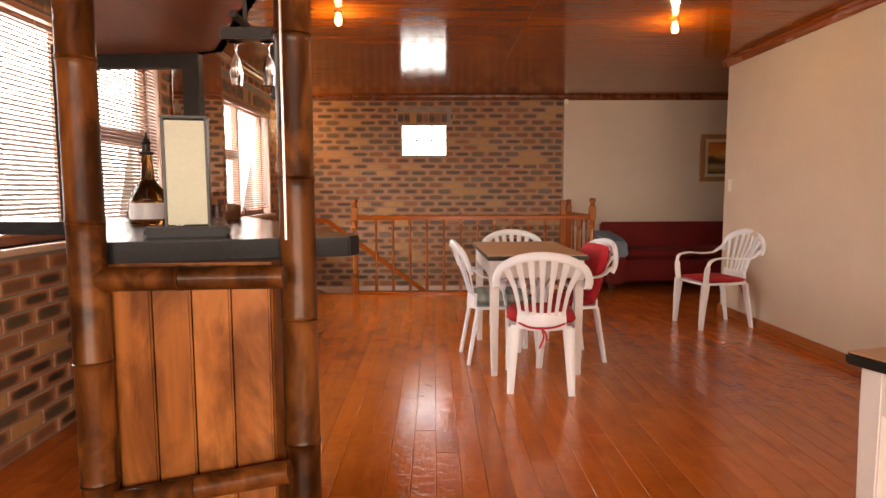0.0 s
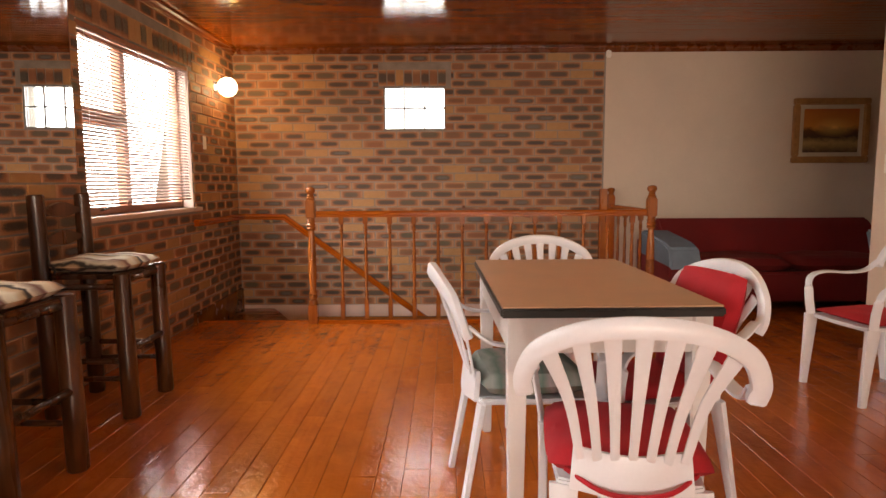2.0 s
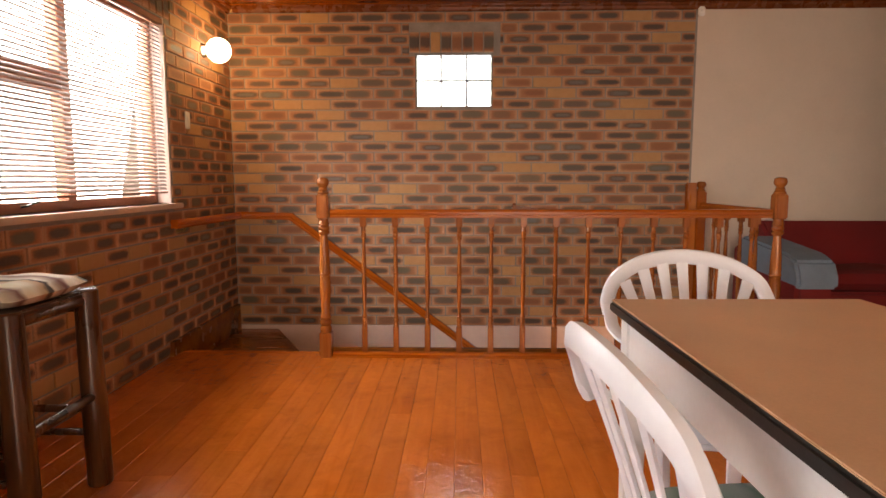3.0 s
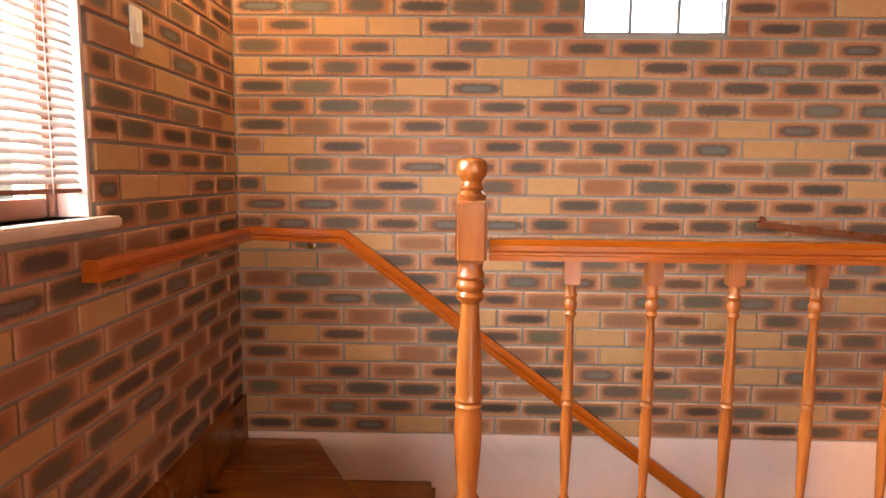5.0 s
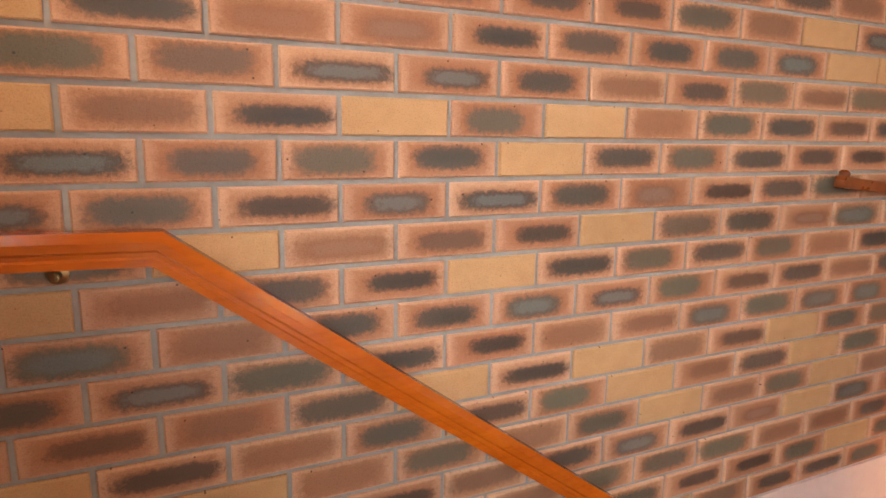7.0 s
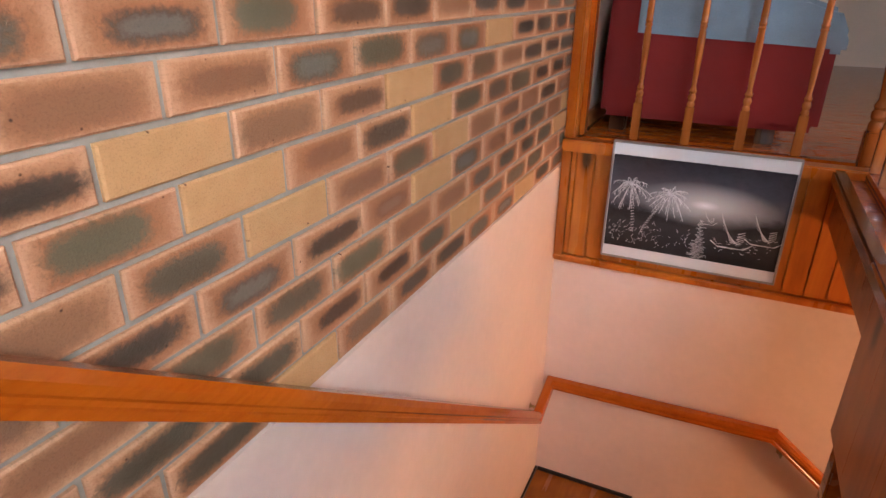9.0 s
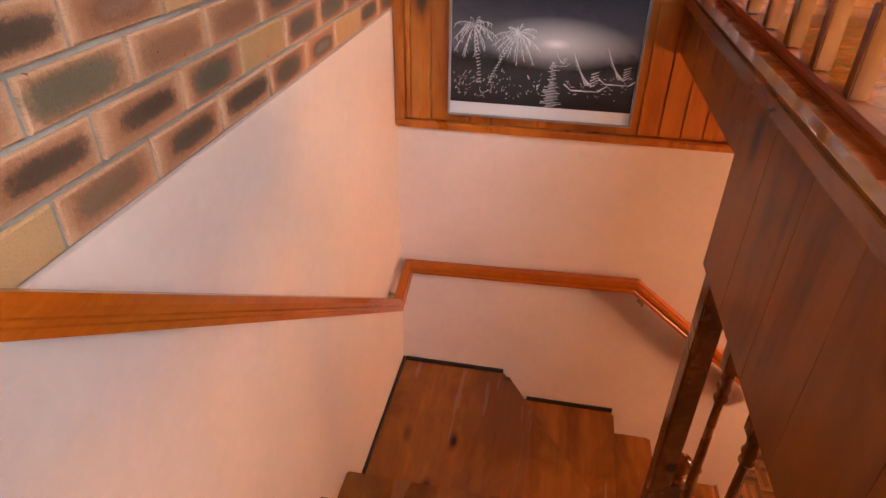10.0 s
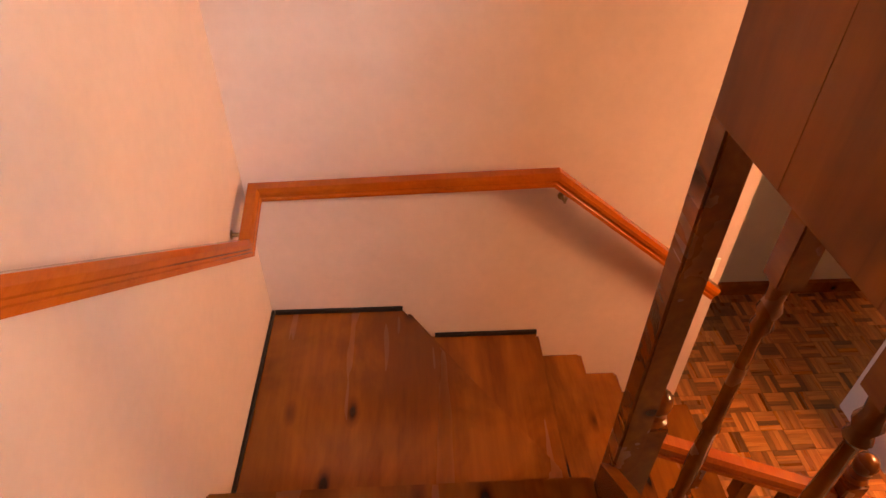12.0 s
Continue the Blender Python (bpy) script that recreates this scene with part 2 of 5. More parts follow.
BAMBOO = wood("brown_bamboo", (0.045, 0.015, 0.005), (0.13, 0.045, 0.011), (0.26, 0.100, 0.028), "Z", (0.26, 0.42), 5, 0, 0.08, 0.35, 0.05, ring=0.35, blotch=0.75, stain=9.0)
PARQ = wood("parquet_fingers", (0.12, 0.040, 0.010), (0.34, 0.125, 0.026), (0.60, 0.29, 0.08), "X", (0.22, 0.36), 20, 0, 0.3, 0.75)
BLACK = plain("black_lacquer", (0.016, 0.016, 0.018), 0.18, 0.3, 5, bump=0.05)
BLACKW = plain("black_painted_wood", (0.016, 0.014, 0.013), 0.35, 0.3, 8)
PLASTIC = plain("white_plastic", (0.74, 0.77, 0.83), 0.32, 0.04, 5, bump=0.03)
TABLEW = plain("white_painted_table_wood", (0.68, 0.67, 0.67), 0.45, 0.07, 4, bump=0.1)
LAMINATE = plain("brown_laminate_top", (0.52, 0.315, 0.185), 0.4, 0.12, 5, bump=0.1, fine=140)
RED = plain("red_cushion_cloth", (0.42, 0.012, 0.022), 0.85, 0.2, 9, bump=0.5, fine=260)
SOFA = plain("maroon_sofa_cloth", (0.17, 0.008, 0.008), 0.9, 0.2, 4, bump=0.5, fine=200)
BLUEC = plain("blue_grey_cover_cloth", (0.17, 0.23, 0.30), 0.9, 0.15, 8, bump=0.4, fine=200)
METAL = plain("brushed_metal", (0.55, 0.52, 0.48), 0.3, 0.1, 10, 1.0)
BRASS = plain("aged_brass", (0.35, 0.25, 0.12), 0.35, 0.2, 20, 1.0)
SWITCH = plain("white_switch_plastic", (0.78, 0.75, 0.70), 0.35, 0.03)
PAPER = plain("white_print_border", (0.62, 0.62, 0.66), 0.35, 0.04)
PANELG = plain("green_grey_frosted_panel", (0.36, 0.38, 0.27), 0.35, 0.12, 5)
GILT = plain("gilt_frame", (0.35, 0.17, 0.055), 0.4, 0.25, 20)


def stripes(name, cols, scale, rough=0.85):
    """Cloth in uneven bands and blotches."""
    n = Nodes(name, rough)
    v = n.coord("Object", (1, 1, 1))
    sep = n.t.nodes.new("ShaderNodeSeparateXYZ")
    n.link(v, sep.inputs[0])
    w = n.math("ADD", n.math("MULTIPLY", sep.outputs[1], scale), n.math("MULTIPLY", n.noise(v, 6, 3), 0.7))
    n.color(n.ramp(n.math("FRACT", w), cols))
    n.bump(n.noise(v, 240, 3), 0.5, 0.002)
    return n.m


STOOLC = stripes("striped_stool_cloth", [(0.0, (0.62, 0.56, 0.44)), (0.22, (0.42, 0.28, 0.15)), (0.28, (0.03, 0.025, 0.02)), (0.34, (0.03, 0.025, 0.02)), (0.40, (0.60, 0.54, 0.42)), (0.66, (0.14, 0.06, 0.05)), (0.78, (0.62, 0.58, 0.46))], 5.2)
STOOLP = stripes("pale_striped_stool_cloth", [(0.0, (0.62, 0.58, 0.48)), (0.3, (0.5, 0.42, 0.3)), (0.36, (0.2, 0.22, 0.22)), (0.46, (0.62, 0.6, 0.52)), (0.8, (0.4, 0.3, 0.2)), (0.9, (0.62, 0.58, 0.5))], 4.1)
GREENC = stripes("grey_green_cushion_cloth", [(0.0, (0.20, 0.27, 0.24)), (0.3, (0.30, 0.32, 0.30)), (0.5, (0.13, 0.20, 0.17)), (0.7, (0.34, 0.27, 0.27)), (0.85, (0.16, 0.17, 0.17))], 7.0)


for mat, level in ((BLACK, 0.08), (BAMBOO, 0.15), (BLACKW, 0.3), (BARW, 0.3), (CEILING, 0.4), (STAIRW, 0.4), (DARKP, 0.22), (RAIL, 0.35), (POSTW, 0.35)):
    mat.node_tree.nodes["Principled BSDF"].inputs["Specular IOR Level"].default_value = level


def glass(name, rough=0.0, tint=(1, 1, 1)):
    n = Nodes(name, rough)
    n.b.inputs["Transmission Weight"].default_value = 1.0
    n.b.inputs["Base Color"].default_value = (*tint, 1)
    n.b.inputs["IOR"].default_value = 1.45
    return n.m


GLASS = glass("window_glass")
BLOCKG = glass("glass_block_glass", 0.18, (0.93, 0.97, 0.97))
BOTTLE = glass("amber_bottle_glass", 0.02, (0.28, 0.12, 0.03))
MIRROR = plain("mirror_silver", (0.86, 0.86, 0.86), 0.0, 0.0, 1, 1.0, bump=0)
MIRROR.node_tree.nodes["Principled BSDF"].inputs["Roughness"].default_value = 0.01
for l in list(MIRROR.node_tree.links):
    if l.to_socket.name == "Roughness":
        MIRROR.node_tree.links.remove(l)


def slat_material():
    n = Nodes("shaded_blind_slat", 0.4)
    # white slats seen against daylight: their shade is put into this dark base
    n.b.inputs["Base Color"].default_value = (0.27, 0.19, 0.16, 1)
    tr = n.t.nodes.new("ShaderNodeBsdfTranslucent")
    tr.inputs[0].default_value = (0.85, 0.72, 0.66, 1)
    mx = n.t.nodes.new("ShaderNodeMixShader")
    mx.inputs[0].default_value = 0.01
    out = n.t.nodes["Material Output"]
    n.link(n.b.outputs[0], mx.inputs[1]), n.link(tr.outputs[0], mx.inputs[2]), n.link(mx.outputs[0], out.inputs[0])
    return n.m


SLAT = slat_material()


def glow(name, color, strength):
    n = Nodes(name)
    n.b.inputs["Base Color"].default_value = (*color, 1)
    n.b.inputs["Emission Color"].default_value = (*color, 1)
    n.b.inputs["Emission Strength"].default_value = strength
    return n.m


GLOBE = glow("lit_opal_globe", (1, 0.86, 0.62), 9.0)
LAMPG = glow("lit_spot_glass", (1, 0.66, 0.25), 22.0)


def sea_print(name, stops, rows, scale):
    """A painted landscape in soft bands with a bright middle."""
    n = Nodes(name, 0.3)
    uv = n.t.nodes.new("ShaderNodeTexCoord").outputs["UV"]
    sep = n.t.nodes.new("ShaderNodeSeparateXYZ")
    n.link(uv, sep.inputs[0])
    nz = n.noise(uv, scale, 6, 0.7, 0.8)
    base = n.ramp(n.math("ADD", sep.outputs[1], n.math("MULTIPLY", n.math("SUBTRACT", nz, 0.5), 0.25)), stops)
    dx = n.math("MULTIPLY", n.math("SUBTRACT", sep.outputs[0], 0.56), 2.4)
    dy = n.math("MULTIPLY", n.math("SUBTRACT", sep.outputs[1], 0.58), 4.2)
    d = n.math("SQRT", n.math("ADD", n.math("MULTIPLY", dx, dx), n.math("MULTIPLY", dy, dy)))
    g = n.ramp(d, [(0.0, (1, 1, 1)), (0.2, (0.5, 0.5, 0.5)), (1.0, (0, 0, 0))])
    col = n.mix(g, base, rows)
    n.color(col)
    return n.m


PRINT = sea_print("dark_moonlit_print", [(0.0, (0.012, 0.012, 0.015)), (0.3, (0.035, 0.035, 0.042)), (0.42, (0.010, 0.010, 0.013)), (0.55, (0.10, 0.10, 0.125)), (1.0, (0.018, 0.018, 0.028))], (0.75, 0.75, 0.8), 14)
PAINTING = sea_print("sunset_river_painting", [(0.0, (0.05, 0.02, 0.010)), (0.22, (0.40, 0.26, 0.10)), (0.36, (0.05, 0.025, 0.012)), (0.5, (0.10, 0.035, 0.010)), (0.6, (0.55, 0.22, 0.04)), (1.0, (0.45, 0.12, 0.02))], (0.90, 0.55, 0.15), 6)
INK = plain("pale_print_ink", (0.60, 0.60, 0.64), 0.4, 0.3, 30)


# ---- mesh helpers ----
def mesh(name, bm, material, smooth=False):
    me = bpy.data.meshes.new(name)
    bmesh.ops.recalc_face_normals(bm, faces=bm.faces)
    bm.to_mesh(me)
    bm.free()
    me.materials.append(material)
    if smooth:
        for p in me.polygons:
            p.use_smooth = True
        me.set_sharp_from_angle(angle=radians(38))
    return me


def part(name, bm, material, parent=None, label="", smooth=False, kind=""):
    ob = new(name, mesh(name, bm, material, smooth))
    ob.parent = parent
    return tagged(ob, label, kind=kind)


def thing(name, label, category, m=None, group=""):
    ob = tagged(new(name), label, category, group)
    ob.empty_display_size = 0.1
    if m is not None:
        ob.matrix_basis = m
    return ob


def add_box(bm, x0, x1, y0, y1, z0, z1, bevel=0.0, m=None):
    tmp = bmesh.new()
    bmesh.ops.create_cube(tmp, size=1)
    for v in tmp.verts:
        v.co = (x0 + (v.co.x + 0.5) * (x1 - x0), y0 + (v.co.y + 0.5) * (y1 - y0), z0 + (v.co.z + 0.5) * (z1 - z0))
    if bevel:
        bmesh.ops.bevel(tmp, geom=tmp.edges[:], offset=bevel, segments=2, affect="EDGES")
    join(bm, tmp, m)
    return bm


def join(bm, tmp, m=None):
    if m is not None:
        bmesh.ops.transform(tmp, matrix=m, verts=tmp.verts)
    made = [bm.verts.new(v.co) for v in tmp.verts]
    tmp.verts.index_update()
    for f in tmp.faces:
        bm.faces.new([made[v.index] for v in f.verts])
    tmp.free()


def box(x0, x1, y0, y1, z0, z1, bevel=0.0, m=None):
    return add_box(bmesh.new(), x0, x1, y0, y1, z0, z1, bevel, m)


def prism(points, z0, z1, bevel=0.0, axis="z"):
    """A flat outline, pushed out along an axis."""
    bm = bmesh.new()
    put = {"z": lambda a, b, c: (a, b, c), "y": lambda a, b, c: (a, c, b), "x": lambda a, b, c: (c, a, b)}[axis]
    lo = [bm.verts.new(put(a, b, z0)) for a, b in points]
    hi = [bm.verts.new(put(a, b, z1)) for a, b in points]
    bm.faces.new(lo[::-1]), bm.faces.new(hi)
    for i in range(len(points)):
        j = (i + 1) % len(points)
        bm.faces.new((lo[i], lo[j], hi[j], hi[i]))
    if bevel:
        bmesh.ops.recalc_face_normals(bm, faces=bm.faces)
        bmesh.ops.bevel(bm, geom=bm.edges[:], offset=bevel, segments=2, affect="EDGES")
    return bm


def lathe(profile, seg=20, m=None, bm=None):
    bm = bm or bmesh.new()
    tmp = bmesh.new()
    rings = [[tmp.verts.new((r * math.cos(2 * math.pi * i / seg), r * math.sin(2 * math.pi * i / seg), z)) for i in range(seg)] for r, z in profile]
    for a, b in zip(rings, rings[1:]):
        for i in range(seg):
            tmp.faces.new((a[i], a[(i + 1) % seg], b[(i + 1) % seg], b[i]))
    tmp.faces.new(rings[0][::-1]), tmp.faces.new(rings[-1])
    join(bm, tmp, m)
    return bm


def sweep(points, w, t, side=(1, 0, 0), bm=None, rounded=True, taper=None, closed_ends=True):
    """A bar of width w (along side) and thickness t that follows points."""
    bm = bm or bmesh.new()
    pts = [Vector(p) for p in points]
    shape = [(math.copysign(abs(math.cos(a)) ** 0.55, math.cos(a)), math.copysign(abs(math.sin(a)) ** 0.55, math.sin(a))) for a in (2 * math.pi * (i + 0.5) / 8 for i in range(8))] if rounded else [(1, 1), (-1, 1), (-1, -1), (1, -1)]
    rings = []
    for i, p in enumerate(pts):
        d = (pts[min(i + 1, len(pts) - 1)] - pts[max(i - 1, 0)]).normalized()
        s = Vector(side(i) if callable(side) else side)
        s = (s - d * s.dot(d)).normalized()
        u = d.cross(s)
        k = taper(i / max(1, len(pts) - 1)) if taper else 1
        rings.append([bm.verts.new(p + s * (a * w * k / 2) + u * (b * t / 2)) for a, b in shape])
    n = len(shape)
    for a, b in zip(rings, rings[1:]):
        for i in range(n):
            bm.faces.new((a[i], a[(i + 1) % n], b[(i + 1) % n], b[i]))
    bm.faces.new(rings[0][::-1]), bm.faces.new(rings[-1])
    return bm


def curve(points, n=24):
    """A smooth line through points."""
    p = [Vector(q) for q in points]
    p = [2 * p[0] - p[1], *p, 2 * p[-1] - p[-2]]
    out = []
    seg = len(p) - 3
    for i in range(seg):
        for k in range(n // seg + 1):
            if k == n // seg + 0 and i < seg - 1:
                continue
            u = k / (n // seg)
            a, b, c, d = p[i:i + 4]
            out.append(0.5 * ((2 * b) + (c - a) * u + (2 * a - 5 * b + 4 * c - d) * u * u + (3 * b - a - 3 * c + d) * u ** 3))
    return out


def cushion(w, d, h, seed=0, n=14, lump=0.012, name=None):
    """A soft pad with a bulging top, lying on z = 0."""
    bm = bmesh.new()
    grid = {}
    for side in (0, 1):
        for i in range(n + 1):
            for j in range(n + 1):
                u, v = 2 * i / n - 1, 2 * j / n - 1
                e = (1 - abs(u) ** 4) * (1 - abs(v) ** 4)
                edge = i in (0, n) or j in (0, n)
                if side and edge:
                    grid[1, i, j] = grid[0, i, j]
                    continue
                wob = noise.noise(Vector((u * 1.7 + seed, v * 1.7, side * 3))) * lump
                pull = 1 - 0.05 * (abs(u * v) ** 3)
                z = h * 0.5 + (h * 0.5 * e ** 0.35 + wob * e) * (1 if side else -0.9)
                grid[side, i, j] = bm.verts.new((u * w / 2 * pull, v * d / 2 * pull, max(0, z)))
    for side in (0, 1):
        for i in range(n):
            for j in range(n):
                q = [grid[side, i, j], grid[side, i + 1, j], grid[side, i + 1, j + 1], grid[side, i, j + 1]]
                bm.faces.new(q if side else q[::-1])
    return bm


# ---- the building ----
def structure(name, bm, material, label="", smooth=False):
    return part(name, bm, material, None, label, smooth, "structure")


bm = bmesh.new()
GB = (-0.255, 0.365, 1.71, 2.135)
add_box(bm, XL - 0.22, GB[0], W + 0.006, W + 0.22, ZB, CEIL + 0.1)
add_box(bm, GB[1], XF + 0.02, W + 0.006, W + 0.22, ZB, CEIL + 0.1)
add_box(bm, GB[0], GB[1], W + 0.006, W + 0.22, ZB, GB[2])
add_box(bm, GB[0], GB[1], W + 0.006, W + 0.22, GB[3], CEIL + 0.1)
wall_back = structure("wall_back", bm, MORTAR, "wall of mottled orange and black face bricks")
structure("wall_back_lower", box(XL - 0.22, XF + 0.1, W - 0.004, W + 0.22, -2.9, ZB - 0.002), PINK, "peach painted lower stair wall")
structure("wall_back_cream", box(XF + 0.02, 6.2, W - 0.004, W + 0.22, -0.2, CEIL + 0.1), PLASTER, "cream painted wall behind the sofa")
structure("brick_end_strip", box(XF + 0.004, XF + 0.02, W - 0.002, W + 0.006, 0, CEIL), MORTAR)
WA, WB = (5.54, 7.09, 0.98, 2.14), (1.55, 4.19, 0.98, 2.14)
bm = bmesh.new()
for y0, y1, z0, z1 in ((-3.4, WB[0], -2.9, 2.7), (WB[1], WA[0], -2.9, 2.7), (WA[1], W + 0.006, -2.9, 2.7), (WB[0], WB[1], -2.9, 0.98), (WB[0], WB[1], 2.14, 2.7), (WA[0], WA[1], -2.9, 0.98), (WA[0], WA[1], 2.14, 2.7)):
    add_box(bm, XL - 0.22, XL - 0.006, y0, y1, z0, min(z1, CEIL + 0.1))
wall_left = structure("wall_left", bm, MORTAR, "wall of mottled orange and black face bricks with windows")
RX, RY = 3.09, 5.82
structure("wall_right", box(RX, RX + 0.14, -3.2, RY, 0, CEIL + 0.1), PLASTER, "cream painted right wall")
structure("wall_far_right", box(6.2, 6.4, -3.4, W + 0.22, -0.2, CEIL + 0.1), PLASTER)
structure("wall_rear", prism([(XL - 0.22, -0.2), (6.2, -0.2), (6.2, 2.6), (XL - 0.22, 2.6)], -3.6, -3.45, axis="y"), PLASTER)
# the upper floor's slab, with the stairwell open
FY = 7.065
structure("floor_slab", box(XL, 6.2, -3.45, FY, -0.2, -0.012), DARKP)
structure("floor_slab_side", box(XF + 0.06, 6.2, FY, W, -0.2, -0.012), DARKP)
structure("wall_stair_far", box(XF, XF + 0.12, 6.25, W - 0.004, -2.9, -0.2), PINK, "peach painted stair end wall")
structure("wall_left_lower", box(XL - 0.006, XL + 0.002, FY + 0.002, W, -2.9, ZB - 0.01), PINK, "peach painted lower stair wall")
# the lower room seen through the stairs
LZ = -2.78
structure("lower_floor", box(-3, 6, 1.0, W, LZ - 0.1, LZ - 0.008), MORTAR)
structure("lower_wall_far", box(2.85, 3.0, 1.0, 5.8, LZ, -0.2), plain("pale_green_wall_paint", (0.50, 0.50, 0.36), 0.5, 0.06), "pale yellow green lower wall")
structure("lower_wall_end", box(-3, 6, 0.9, 1.0, LZ, -0.2), PLASTER)
structure("lower_wall_left", box(-3.1, -3.0, 1.0, W, LZ, -0.2), PLASTER)
structure("lower_wall_pier", box(1.55, 1.95, 4.72, 5.3, LZ, -0.2), PLASTER, "pale pink lower pier")
structure("lower_baseboard", box(2.82, 2.85, 1.0, 5.8, LZ, LZ + 0.09), STAIRW)
structure("ceiling_slab", box(XL - 0.2, 6.3, -3.6, W + 0.2, CEIL + 0.02, CEIL + 0.12), CORNICE)
bm = bmesh.new()
y = -3.45
rnd = random.Random(3)
while y < W:
    for x0, x1 in ((XL, 0.9), (0.902, 3.6), (3.602, 6.2)):
        z = CEIL + rnd.uniform(0, 0.0015)
        c = 0.004
        q = [bm.verts.new(p) for p in ((x0, y, z + 0.006), (x1, y, z + 0.006), (x1, y + c, z), (x0, y + c, z), (x1, y + 0.088 - c, z), (x0, y + 0.088 - c, z), (x1, y + 0.088, z + 0.006), (x0, y + 0.088, z + 0.006))]
        bm.faces.new(q[:4]), bm.faces.new((q[3], q[2], q[4], q[5])), bm.faces.new((q[5], q[4], q[6], q[7]))
    y += 0.089
ceiling = structure("ceiling", bm, CEILING, "glossy orange tongue and groove board ceiling")


def molding(name, pts, z, out, material=CORNICE, h=0.07, d=0.05, kind="structure"):
    """A stepped strip along a wall from one point to the other; out points into the room."""
    a, b = Vector((*pts[0], 0)), Vector((*pts[1], 0))
    o = Vector((*out, 0))
    prof = [(0, 0), (d, 0), (d, -h * 0.25), (d * 0.6, -h * 0.45), (d * 0.45, -h * 0.8), (d * 0.25, -h), (0, -h)]
    bm = bmesh.new()
    ra = [bm.verts.new(a + o * x + Vector((0, 0, z + y))) for x, y in prof]
    rb = [bm.verts.new(b + o * x + Vector((0, 0, z + y))) for x, y in prof]
    for i in range(len(prof)):
        j = (i + 1) % len(prof)
        bm.faces.new((ra[i], ra[j], rb[j], rb[i]))
    bm.faces.new(ra), bm.faces.new(rb[::-1])
    return structure(name, bm, material)


molding("cornice_back", ((XL + 0.05, W), (6.2, W)), CEIL - 0.001, (0, -1), h=0.05, d=0.04)
molding("cornice_left", ((XL, -3.4), (XL, W)), CEIL - 0.001, (1, 0), h=0.055, d=0.045)
molding("cornice_right", ((RX, -3.2), (RX, RY)), CEIL - 0.001, (-1, 0), h=0.07, d=0.05)
molding("cornice_end", ((RX - 0.05, RY), (RX + 0.14, RY)), CEIL - 0.001, (0, 1), h=0.07, d=0.05)
structure("baseboard_right", box(RX - 0.018, RX - 0.001, -3.2, RY + 0.018, 0, 0.085, 0.003), SKIRT)
structure("baseboard_right_end", box(RX, RX + 0.14, RY + 0.001, RY + 0.018, 0, 0.085, 0.003), SKIRT)
structure("baseboard_back", box(XF + 0.1, 6.2, W - 0.022, W - 0.006, 0, 0.085, 0.003), SKIRT)
# a stained board against the brick where the stairs begin
structure("skirting_stair_left", prism([(6.93, 0.0), (6.95, 0.09), (8.14, 0.10), (8.16, -0.3), (6.98, -0.3)], XL + 0.001, XL + 0.03, axis="x"), STAIRW, "dark stained wood skirting beside the top step")


# ---- windows ----
def glass_block_window():
    w = thing("glass_block_window", "six-pane glass block window set in the brick wall", "window")
    w["kind"] = "structure"
    w.name = "window_1"
    x0, x1, z0, z1 = GB
    bm = bmesh.new()
    for x in (x0 + 0.006, (2 * x0 + x1) / 3, (x0 + 2 * x1) / 3, x1 - 0.006):
        add_box(bm, x - 0.006, x + 0.006, W + 0.02, W + 0.1, z0, z1)
    for z in (z0 + 0.006, (z0 + z1) / 2, z1 - 0.006):
        for k in range(3):
            a = x0 + (x1 - x0) / 3 * k + 0.007
            add_box(bm, a, a + (x1 - x0) / 3 - 0.014, W + 0.022, W + 0.098, z - 0.005, z + 0.005)
    part("window_frame", bm, plain("grey_joint", (0.2, 0.2, 0.2), 0.8), w)
    cell = (x1 - x0) / 3
    for k in range(3):
        for j in range(2):
            a, b = x0 + cell * k + 0.008, z0 + (z1 - z0) / 2 * j + 0.008
            p = part("pane", box(a, a + cell - 0.016, W + 0.025, W + 0.095, b, b + (z1 - z0) / 2 - 0.016, 0.006), BLOCKG, w, smooth=True)
            p.visible_shadow = False
    return w


glass_block_window()


